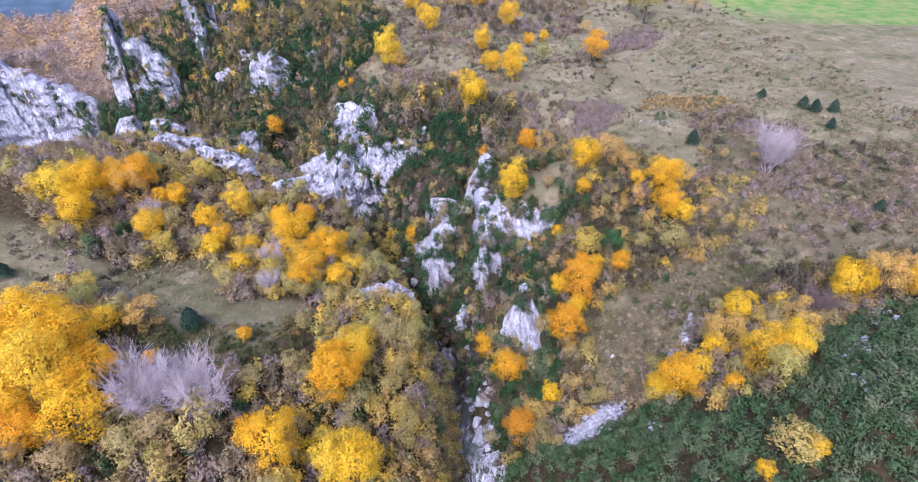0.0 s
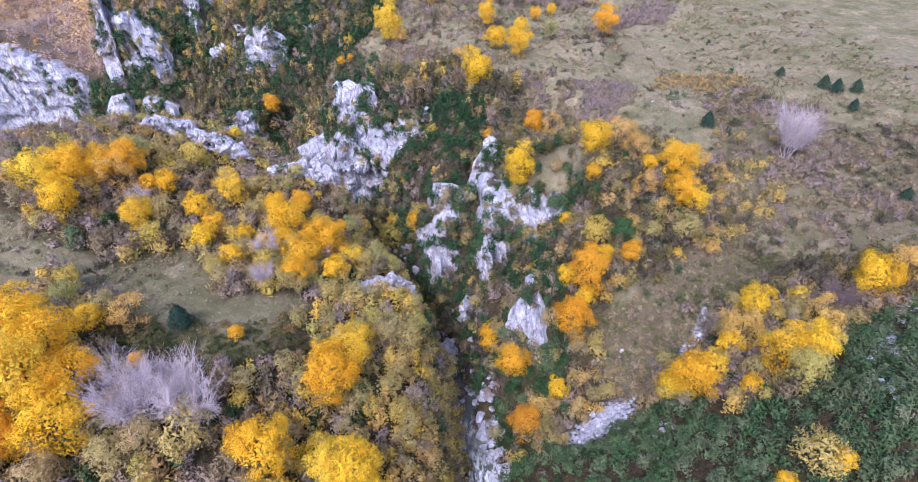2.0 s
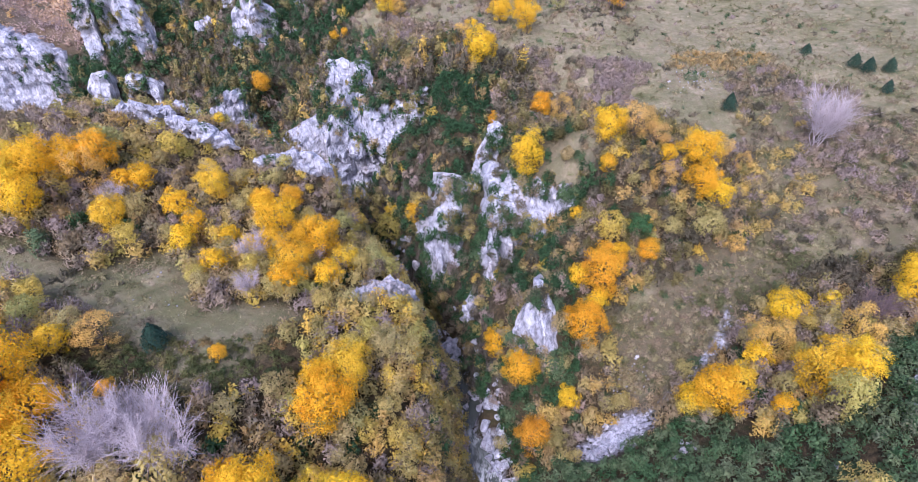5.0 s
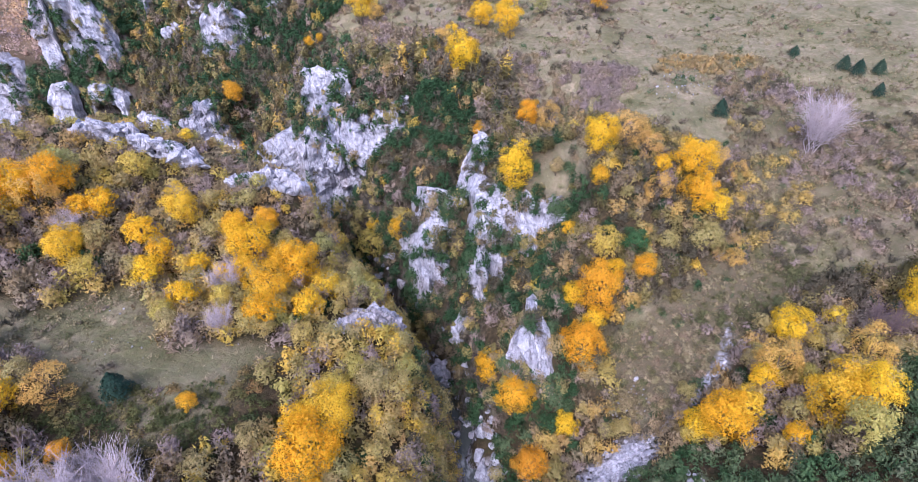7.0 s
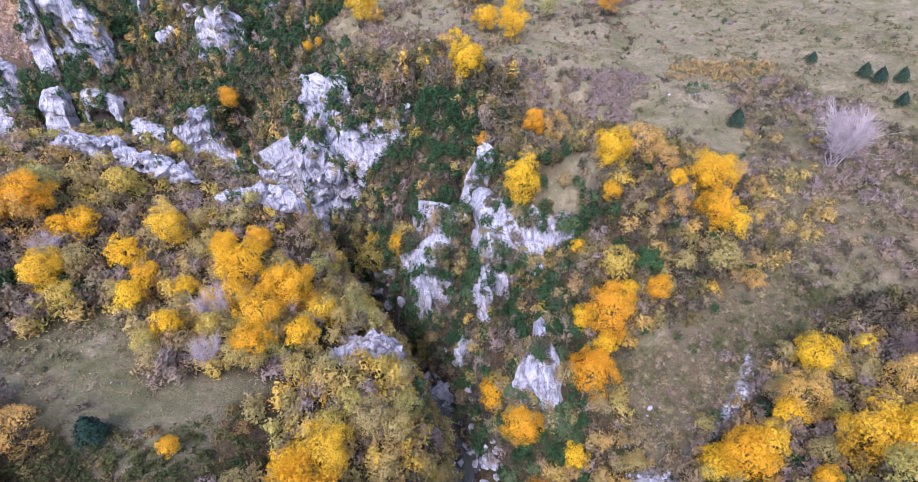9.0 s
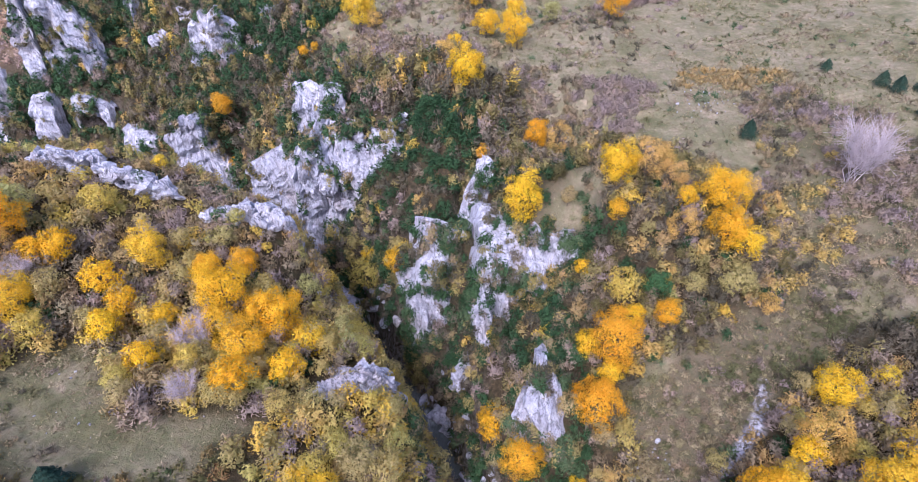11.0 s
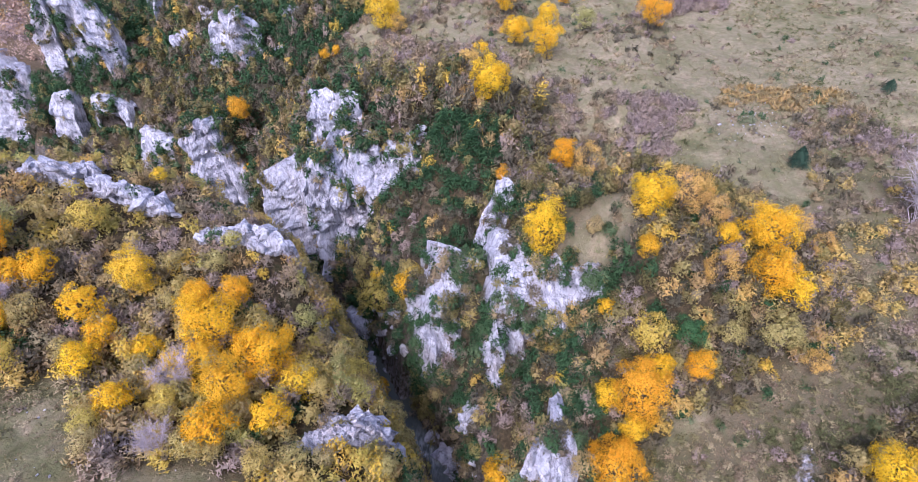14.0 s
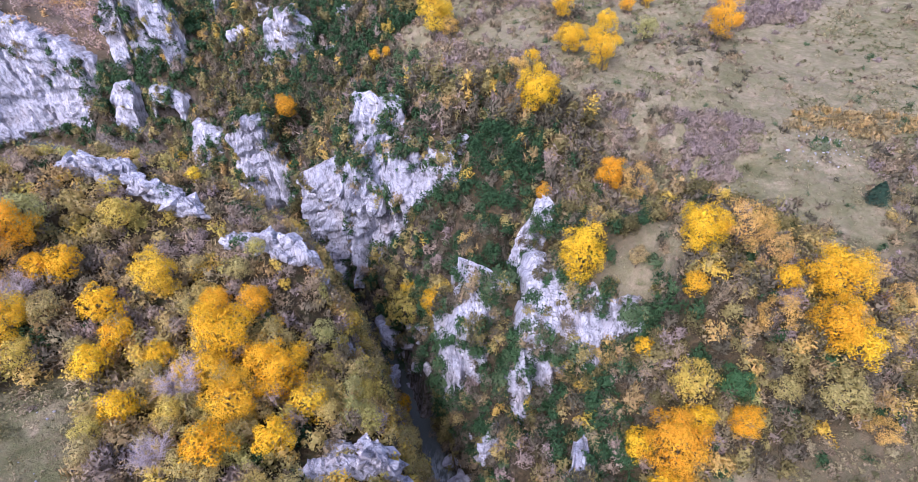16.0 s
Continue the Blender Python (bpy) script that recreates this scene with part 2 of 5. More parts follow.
def rock_colours(n, l, where):
    broad = noise_node(n, l, where, 0.13, 5, 0.6, (1, 1, 0.5))
    streak = noise_node(n, l, where, 0.55, 6, 0.62, (1, 1, 0.16))
    grain = noise_node(n, l, where, 0.9, 8, 0.66, (1, 1, 0.5))
    col = ramp(n, l, grain, [(0.28, (0.20, 0.20, 0.23)), (0.40, (0.38, 0.385, 0.45)), (0.52, (0.52, 0.53, 0.61)), (0.68, (0.68, 0.69, 0.76))])
    col = blend(n, l, ramp(n, l, streak, [(0.52, (0, 0, 0)), (0.66, (0.6, 0.6, 0.6))]), col, (0.29, 0.28, 0.32))
    col = blend(n, l, ramp(n, l, broad, [(0.54, (0, 0, 0)), (0.70, (0.5, 0.5, 0.5))]), col, (0.38, 0.31, 0.26))
    crack = noise_node(n, l, where, 0.42, 6, 0.6, (1, 1, 0.3))
    col = blend(n, l, ramp(n, l, crack, [(0.465, (0, 0, 0)), (0.49, (0.75, 0.75, 0.75)), (0.515, (0, 0, 0))]), col, (0.15, 0.145, 0.155))
    pit = noise_node(n, l, where, 1.6, 5, 0.6, (1, 1, 0.7))
    col = blend(n, l, ramp(n, l, pit, [(0.30, (0.8, 0.8, 0.8)), (0.38, (0, 0, 0))]), col, (0.13, 0.12, 0.12))
    return col, grain


def make_rock(name):
    m, n, l, b = nodes_of(name)
    where = n.new("ShaderNodeNewGeometry").outputs["Position"]
    col, grain = rock_colours(n, l, where)
    fine = noise_node(n, l, where, 3.2, 9, 0.72)
    moss = noise_node(n, l, where, 0.35, 6, 0.65)
    col = blend(n, l, ramp(n, l, moss, [(0.60, (0, 0, 0)), (0.70, (0.7, 0.7, 0.7))]), col, (0.085, 0.08, 0.045))
    l.new(col, b.inputs["Base Color"])
    b.inputs["Roughness"].default_value = 0.9
    b.inputs["Specular IOR Level"].default_value = 0.2
    bumped(n, l, b, maths(n, l, "ADD", fine, grain), 1.0, 0.45)
    return m


def make_ground():
    m, n, l, b = nodes_of("upland_ground")
    geo = n.new("ShaderNodeNewGeometry")
    where = geo.outputs["Position"]
    big = noise_node(n, l, where, 0.035, 4, 0.6)
    mid = noise_node(n, l, where, 0.16, 6, 0.65)
    fine = noise_node(n, l, where, 1.3, 8, 0.7)
    grass = ramp(n, l, mid, [(0.30, (0.075, 0.085, 0.035)), (0.44, (0.165, 0.155, 0.08)), (0.56, (0.25, 0.22, 0.135)), (0.70, (0.36, 0.30, 0.205))])
    grass = blend(n, l, ramp(n, l, big, [(0.44, (0, 0, 0)), (0.62, (0.55, 0.55, 0.55))]), grass, (0.30, 0.25, 0.185))
    clump = noise_node(n, l, where, 0.55, 7, 0.72)
    grass = blend(n, l, ramp(n, l, clump, [(0.44, (0, 0, 0)), (0.60, (0.65, 0.65, 0.65))]), grass, (0.135, 0.145, 0.07))
    grass = blend(n, l, ramp(n, l, fine, [(0.42, (0, 0, 0)), (0.66, (0.42, 0.42, 0.42))]), grass, (0.13, 0.105, 0.07))
    green = blend(n, l, ramp(n, l, mid, [(0.38, (0, 0, 0)), (0.6, (1, 1, 1))]), (0.10, 0.24, 0.05), (0.24, 0.27, 0.10))
    grass = blend(n, l, value_of(n, "pasture"), grass, green)
    litter = ramp(n, l, fine, [(0.3, (0.020, 0.017, 0.011)), (0.5, (0.055, 0.043, 0.025)), (0.72, (0.13, 0.09, 0.048))])
    mossy = ramp(n, l, noise_node(n, l, where, 0.4, 5, 0.6), [(0.5, (0, 0, 0)), (0.66, (0.6, 0.6, 0.6))])
    litter = blend(n, l, mossy, litter, (0.035, 0.045, 0.018))
    col = blend(n, l, value_of(n, "wood"), grass, litter)
    far = ramp(n, l, noise_node(n, l, where, 0.03, 8, 0.7), [(0.3, (0.10, 0.105, 0.075)), (0.5, (0.19, 0.145, 0.11)), (0.68, (0.33, 0.23, 0.12))])
    col = blend(n, l, value_of(n, "distant"), col, far)
    # farthest conifer forest; its blue is distance haze put into the colour
    col = blend(n, l, value_of(n, "hazed_forest"), col, ramp(n, l, noise_node(n, l, where, 0.05, 6, 0.7), [(0.35, (0.05, 0.085, 0.12)), (0.65, (0.10, 0.15, 0.20))]))
    stone, _ = rock_colours(n, l, where)
    bare = maths(n, l, "MULTIPLY", value_of(n, "stone"), ramp(n, l, fine, [(0.42, (0, 0, 0)), (0.54, (1, 1, 1))]))
    col = blend(n, l, bare, col, stone)
    l.new(col, b.inputs["Base Color"])
    b.inputs["Roughness"].default_value = 0.95
    b.inputs["Specular IOR Level"].default_value = 0.1
    bumped(n, l, b, fine, 0.8, 0.5)
    return m


def make_leaves(name, tones, through=0.42, tone_attribute=False):
    """Foliage: each plant has its own tone, each leaf its own shade."""
    m, n, l, b = nodes_of(name)
    plant = value_of(n, "tone") if tone_attribute else n.new("ShaderNodeObjectInfo").outputs["Random"]
    leaf = n.new("ShaderNodeNewGeometry").outputs["Random Per Island"]
    col = ramp(n, l, plant, [(k / max(len(tones) - 1, 1), c) for k, c in enumerate(tones)])
    clump = noise_node(n, l, n.new("ShaderNodeNewGeometry").outputs["Position"], 1.7, 5, 0.65)
    shade = maths(n, l, "ADD", maths(n, l, "MULTIPLY", leaf, 0.30), maths(n, l, "ADD", maths(n, l, "MULTIPLY", clump, 1.1), 0.27))
    hsv = n.new("ShaderNodeHueSaturation")
    l.new(col, hsv.inputs["Color"])
    l.new(shade, hsv.inputs["Value"])
    hue = maths(n, l, "ADD", maths(n, l, "MULTIPLY", maths(n, l, "FRACT", maths(n, l, "MULTIPLY", leaf, 37.0)), 0.02), 0.49)
    l.new(hue, hsv.inputs["Hue"])
    b.inputs["Roughness"].default_value = 0.7
    b.inputs["Specular IOR Level"].default_value = 0.2
    l.new(hsv.outputs[0], b.inputs["Base Color"])
    tr = n.new("ShaderNodeBsdfTranslucent")
    l.new(hsv.outputs[0], tr.inputs[0])
    mix = n.new("ShaderNodeMixShader")
    mix.inputs[0].default_value = through
    l.new(b.outputs[0], mix.inputs[1])
    l.new(tr.outputs[0], mix.inputs[2])
    l.new(mix.outputs[0], n["Material Output"].inputs["Surface"])
    return m


def make_bark(name, dark, light):
    m, n, l, b = nodes_of(name)
    where = n.new("ShaderNodeTexCoord").outputs["Object"]
    l.new(ramp(n, l, noise_node(n, l, where, 6, 6, 0.6, (1, 1, 0.3)), [(0.35, dark), (0.65, light)]), b.inputs["Base Color"])
    b.inputs["Roughness"].default_value = 0.9
    return m


def make_water():
    m, n, l, b = nodes_of("river_water")
    where = n.new("ShaderNodeNewGeometry").outputs["Position"]
    wave = noise_node(n, l, where, 1.1, 5, 0.6)
    froth = noise_node(n, l, where, 0.8, 8, 0.75, (1.4, 0.5, 1))
    rapid = value_of(n, "rapid")
    amount = maths(n, l, "MULTIPLY", rapid, ramp(n, l, froth, [(0.44, (0, 0, 0)), (0.58, (1, 1, 1))]))
    l.new(blend(n, l, amount, (0.075, 0.085, 0.075), (0.82, 0.85, 0.86)), b.inputs["Base Color"])
    l.new(maths(n, l, "ADD", maths(n, l, "MULTIPLY", amount, 0.5), 0.16), b.inputs["Roughness"])
    b.inputs["IOR"].default_value = 1.33
    bumped(n, l, b, wave, 0.35, 0.3)
    return m


ROCK = make_rock("limestone")
GROUND = make_ground()
WATER = make_water()
BARK = make_bark("grey_brown_bark", (0.05, 0.04, 0.03), (0.16, 0.13, 0.10))
PALE_BARK = make_bark("pale_bark", (0.38, 0.33, 0.35), (0.64, 0.57, 0.60))
GOLD_LEAF = make_leaves("golden_leaves", [(0.86, 0.56, 0.025), (0.90, 0.64, 0.03), (0.84, 0.49, 0.02), (0.86, 0.66, 0.06)])
ORANGE_LEAF = make_leaves("orange_leaves", [(0.84, 0.46, 0.025), (0.88, 0.54, 0.03), (0.78, 0.40, 0.035)])
RUSSET_LEAF = make_leaves("russet_leaves", [(0.68, 0.44, 0.13), (0.76, 0.52, 0.14), (0.62, 0.39, 0.15)])
OLIVE_LEAF = make_leaves("olive_leaves", [(0.42, 0.39, 0.17), (0.55, 0.46, 0.17), (0.46, 0.40, 0.21), (0.70, 0.55, 0.12), (0.44, 0.45, 0.17), (0.54, 0.40, 0.21)], 0.45)
HOLM_LEAF = make_leaves("evergreen_leaves", [(0.045, 0.12, 0.045), (0.065, 0.15, 0.055)], 0.2)
NEEDLES = make_leaves("pine_needles", [(0.020, 0.055, 0.038), (0.035, 0.075, 0.045)], 0.1)
SCRUB_BROWN = make_leaves("bare_brown_twigs", [(0.095, 0.09, 0.058), (0.18, 0.155, 0.11), (0.36, 0.28, 0.16), (0.33, 0.265, 0.25), (0.29, 0.25, 0.14), (0.46, 0.31, 0.12)], 0.3, True)
SCRUB_OLIVE = make_leaves("olive_scrub_leaves", [(0.15, 0.135, 0.055), (0.26, 0.225, 0.09), (0.38, 0.33, 0.13), (0.54, 0.44, 0.16), (0.46, 0.38, 0.18), (0.64, 0.48, 0.15), (0.42, 0.41, 0.14), (0.78, 0.56, 0.09), (0.56, 0.40, 0.18)], 0.45, True)
SCRUB_GREEN = make_leaves("evergreen_scrub_leaves", [(0.028, 0.072, 0.028), (0.048, 0.105, 0.04), (0.12, 0.16, 0.08), (0.06, 0.125, 0.05), (0.17, 0.19, 0.11)], 0.2, True)
GRASS_BLADE = make_leaves("dry_grass", [(0.12, 0.13, 0.055), (0.24, 0.22, 0.11), (0.36, 0.31, 0.19), (0.24, 0.18, 0.13), (0.16, 0.17, 0.07)], 0.25, True)


# ---- mesh helpers ----
def quick_mesh(name, verts, faces, smooth_shade=False, material=None, tone=None, normals=None):
    me = bpy.data.meshes.new(name)
    k = faces.shape[1]
    me.vertices.add(len(verts))
    me.vertices.foreach_set("co", np.ascontiguousarray(verts, np.float32).ravel())
    me.loops.add(faces.size)
    me.loops.foreach_set("vertex_index", np.ascontiguousarray(faces, np.int32).ravel())
    me.polygons.add(len(faces))
    me.polygons.foreach_set("loop_start", np.arange(0, faces.size, k, dtype=np.int32))
    me.polygons.foreach_set("use_smooth", np.full(len(faces), smooth_shade))
    if tone is not None:
        store(me, "tone", tone)
    if material:
        me.materials.append(material)
    me.update(calc_edges=True)
    if normals is not None:
        me.attributes.new("custom_normal", "FLOAT_VECTOR", "POINT").data.foreach_set("vector", np.ascontiguousarray(normals, np.float32).ravel())
    return me


def store(me, name, values):
    me.attributes.new(name, "FLOAT", "POINT").data.foreach_set("value", np.ascontiguousarray(values, np.float32))


def grid_faces(ny, nx, wrap=False):
    cols = nx if wrap else nx - 1
    j, i = np.meshgrid(np.arange(ny - 1), np.arange(cols), indexing="ij")
    k = (i + 1) % nx
    return np.stack([j * nx + i, j * nx + k, (j + 1) * nx + k, (j + 1) * nx + i], -1).reshape(-1, 4)


def inside(x, y, outline):
    hit = np.zeros(np.shape(x), bool)
    for (ax, ay), (bx, by) in zip(outline, outline[1:] + outline[:1]):
        cross = ((ay > y) != (by > y)) & (x < (bx - ax) * (y - ay) / ((by - ay) or 1e-9) + ax)
        hit ^= cross
    return hit


# ---- what grows where ----
LEFT_MEADOW = [(-95, 88), (-83, 88), (-71, 88), (-51, 88), (-36, 84), (-24, 80), (-30, 72), (-37, 69), (-56, 74), (-73, 72), (-95, 74)]
GREEN_SLOPE = [(-5, 20), (6, 55), (10, 72), (20, 73), (38, 74), (44, 67), (52, 62), (66, 79), (84, 83), (130, 84), (130, 20)]
PLATEAU = [(-47, 206), (-22, 196), (-4, 182), (14, 171), (19, 160), (34, 152), (44, 138), (60, 132), (64, 113), (70, 103), (77, 96), (135, 92), (600, 80), (600, 900), (-60, 900), (-55, 330), (-30, 250)]
HAY_SLOPE = [(23, 90), (30, 97), (40, 104), (55, 109), (64, 113), (70, 103), (57, 93), (48, 88), (38, 82)]
BALD_TOP = [(11, 127), (15, 130), (24, 135), (29, 132), (27, 126), (19, 125.5)]
BRAMBLES = [(60, 134), (77, 150), (95, 140), (130, 128), (130, 100), (80, 100), (62, 112)]
GREEN_FIELD = [(120, 255), (330, 235), (420, 330), (420, 520), (170, 520), (128, 330)]


def openness(x, y):
    """1 where grass lies open, 0 in the woods."""
    jx, jy = x + 5 * fbm(x / 13, y / 13, 61, 3), y + 5 * fbm(x / 13, y / 13, 67, 3)
    return (inside(jx, jy, LEFT_MEADOW) | inside(jx, jy, PLATEAU) | inside(jx, jy, HAY_SLOPE) | inside(jx, jy, BALD_TOP)).astype(float)


def dry_bed(x, y):
    """1 in the stony gullies that come down to the river."""
    bed = np.zeros(np.shape(x))
    for a, b, w in (((23, 75.3), (30.5, 78.8), 3.0), ((41, 84), (47, 89), 0.9), ((47, 89), (50, 95), 0.6), ((30, 79), (41, 84), 0.5)):
        dx, dy = b[0] - a[0], b[1] - a[1]
        t = np.clip(((x - a[0]) * dx + (y - a[1]) * dy) / (dx * dx + dy * dy), 0, 1)
        bed = np.maximum(bed, 1 - smooth((np.hypot(x - a[0] - t * dx, y - a[1] - t * dy) - w * 0.5) / w))
    return bed


# ---- the ground ----
def axis(lo, a, b, hi, step):
    mid, left, right = list(np.arange(a, b + step / 2, step)), [], []
    p, s = a, step
    while p > lo:
        s *= 1.1
        p -= s
        left.append(p)
    p, s = b, step
    while p < hi:
        s *= 1.1
        p += s
        right.append(p)
    return np.array(left[::-1] + mid + right)


def build_ground():
    xs, ys = axis(-1900, -205, 135, 1900, 1.3), axis(-300, 32, 300, 2600, 1.3)
    gx, gy = np.meshgrid(xs, ys)
    gz = land(gx, gy)
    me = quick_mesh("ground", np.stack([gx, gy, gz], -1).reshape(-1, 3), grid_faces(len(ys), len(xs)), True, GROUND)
    d, vals = river_at(gx, gy)
    sy, sx = np.gradient(gz, ys, xs)
    steep = np.hypot(sx, sy)
    reach = np.hypot(gx, gy)
    west = smooth((-gx - 0.58 * gy + 12) / 25) * smooth((gy - 226) / 16)
    soft = openness(gx, gy)
    for _ in range(3):
        soft = (soft + np.roll(soft, 1, 0) + np.roll(soft, -1, 0) + np.roll(soft, 1, 1) + np.roll(soft, -1, 1)) / 5
    hay = inside(gx + 3 * fbm(gx / 9, gy / 9, 62, 3), gy, HAY_SLOPE) * 0.62 + inside(gx + 6 * fbm(gx / 12, gy / 12, 63, 3), gy, BRAMBLES) * 0.4
    store(me, "wood", np.maximum(1 - soft, hay).ravel())
    store(me, "pasture", (inside(gx, gy, GREEN_FIELD) * smooth((reach - 270) / 60)).ravel())
    store(me, "distant", west.ravel())
    store(me, "hazed_forest", smooth((reach - 600) / 40).ravel())
    bed = (np.abs(d) < vals[1] + 0.6) * (gz < vals[0] + 1.5) * np.where(gy > 95, 0.3, 0.8)
    gully = dry_bed(gx, gy)
    store(me, "stone", np.clip(np.maximum(np.maximum(bed, gully), 0.12 * smooth((steep - 2.2) / 1.5)) * (reach < 420), 0, 1).ravel())
    return tagged(new("ground", me), "wild karst upland with dry grass, leaf litter and scree", "ground", kind="structure")


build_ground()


def build_water():
    pts = []
    for a, b in zip(RIVER[:-1], RIVER[1:]):
        steps = max(int(math.hypot(b[0] - a[0], b[1] - a[1]) / 1.0), 1)
        pts += [tuple(a[k] + (b[k] - a[k]) * s / steps for k in range(4)) for s in range(steps)]
    pts = np.array(pts)
    run = np.gradient(pts[:, :2], axis=0)
    for _ in range(4):
        run[1:-1] = (run[:-2] + run[1:-1] + run[2:]) / 3
    run /= np.hypot(run[:, 0], run[:, 1])[:, None]
    across = np.linspace(-1.25, 1.25, 13)
    side = np.stack([run[:, 1], -run[:, 0]], -1)
    xy = pts[:, None, :2] + side[:, None, :] * (pts[:, 3, None] * across)[:, :, None]
    z = np.repeat(pts[:, 2, None] - 0.05, 13, 1) + 0.08 * fbm(xy[..., 0] / 1.3, xy[..., 1] / 1.3, 81)
    me = quick_mesh("river", np.concatenate([xy, z[..., None]], -1).reshape(-1, 3), grid_faces(len(pts), 13), True, WATER)
    near = np.exp(-((xy[..., 1] - 73.5) / 5.5) ** 2) + 0.4 * np.exp(-((xy[..., 1] - 86) / 2.5) ** 2) + 0.35 * np.exp(-((xy[..., 1] - 110) / 4.0) ** 2)
    store(me, "rapid", np.clip(near, 0, 1).ravel())
    return tagged(new("river", me), "grey-green mountain river with white rapids", "river", kind="structure")


build_water()


# ---- rock faces ----
def ridged(x, y, seed):
    return 1 - 2 * np.abs(vnoise(x, y, seed))


def creased(x, y, seed):
    """Sharp cracks: 0 on a crack, up to 1 between."""
    return np.minimum(np.abs(vnoise(x, y, seed)) * 3.2, 1)


def rock_face(line, label, name="limestone_cliff", step=0.7, deep=5.0, rough=1.0, seed=0, lean=0.12, hollow=None):
    """A solid rock mass: a fissured front, a broken crest and a back that goes into the hillside."""
    p = np.array(line, float)
    gap = np.hypot(*np.diff(p[:, :2], axis=0).T)
    s = np.concatenate([[0], np.cumsum(gap)])
    n = max(int(s[-1] / step), 8)
    u = np.linspace(0, s[-1], n)
    x, y, foot, top = (np.interp(u, s, p[:, k]) for k in range(4))
    for _ in range(2):
        x[1:-1], y[1:-1] = (x[:-2] + x[1:-1] + x[2:]) / 3, (y[:-2] + y[1:-1] + y[2:]) / 3
    tx, ty = np.gradient(x), np.gradient(y)
    size = np.hypot(tx, ty)
    nx, ny = ty / size, -tx / size
    foot = np.maximum(np.minimum(foot, land(x + 2.5 * nx, y + 2.5 * ny) + 0.5), foot - 6)
    tall = np.maximum(top - foot, 1.0)
    rows = max(int(tall.max() / step), 6)
    end = smooth(np.minimum(u, s[-1] - u) / (0.05 * s[-1] + 0.5))
    amp = rough * min(1.0, 0.35 + tall.max() / 22)
    crest = amp * (0.45 if tall.max() < 18 else 1.0) * (1.6 * vnoise(u / 2.6, u * 0, seed + 3) + 1.0 * vnoise(u / 1.0, u * 0, seed + 4) + 0.5 * vnoise(u / 0.5, u * 0, seed + 5))
    ring = []
    for j in range(rows + 1):
        f = j / rows
        z = foot - 2.5 + (tall + 2.5 + crest) * f
        tilt = u + 0.25 * z
        push = amp * (2.8 * ridged(tilt / 8.5, z / 22, seed) + 2.3 * creased(tilt / 3.8, z / 16, seed + 1) + 0.7 * creased(tilt / 1.6, z / 6, seed + 7)
                      + 0.28 * fbm(u / 1.1, z / 1.8, seed + 2, 3) + 0.7 * np.round(1.7 * vnoise((u - 0.7 * z) / 7, (z + 0.3 * u) / 2.6, seed + 6)))
        push = push - 2.0 * amp - lean * (z - foot) - 1.4 * amp * smooth((f - 0.9) / 0.1)
        if hollow:
            cu, cz, ru, rz, depth = hollow
            q = ((u - cu) / ru) ** 2 + ((z - cz) / rz) ** 2
            push = push - depth * (1 - smooth((q - 0.55) / 0.45))
        push = push * end - 2.5 * (1 - end)
        slide = 0.45 * amp * fbm(u / 1.7, z / 1.7, seed + 12, 2)
        ring.append((x + nx * push + tx / size * slide, y + ny * push + ty / size * slide, z - (1 - end) * 0.12 * tall * f))
    back = ring[-1]
    for k, (away, drop) in enumerate(((0.3, -0.1), (0.6, 0.5), (1.0, 1.9), (1.0, 5.0))):
        jit = 0.7 * amp * fbm(u / 1.4, u * 0 + 3 * k, seed + 9, 3)
        ring.append((back[0] - nx * away * deep * (0.3 + 0.7 * end), back[1] - ny * away * deep * (0.3 + 0.7 * end), back[2] - drop + jit))
    ring.append((ring[-1][0], ring[-1][1], foot - 3.0))
    v = np.stack([np.stack(r, -1) for r in ring], 1)
    return tagged(new(name, quick_mesh(name, v.reshape(-1, 3), grid_faces(len(v), v.shape[1], True)[:, ::-1], False, ROCK)), label, "cliff" if "cliff" in name else "rock"), v[:, : rows + 1]


def block_shape(seed, fine=2):
    """An angular limestone block of unit size."""
    bm = bmesh.new()
    bmesh.ops.create_icosphere(bm, subdivisions=fine, radius=1.0)
    r = np.random.default_rng(seed)
    cuts = r.normal(size=(11, 3))
    cuts /= np.linalg.norm(cuts, axis=1)[:, None]
    v = np.array([q.co for q in bm.verts])
    for c in cuts:
        over = np.maximum(v @ c - r.uniform(0.40, 0.66), 0)
        v = v - c * over[:, None]
    bm.verts.index_update()
    f = np.array([[q.index for q in face.verts] for face in bm.faces])
    bm.free()
    return v + r.normal(scale=0.012, size=v.shape), f


BLOCKS = [quick_mesh("rock_block", *block_shape(300 + k, 1), False, ROCK) for k in range(8)]


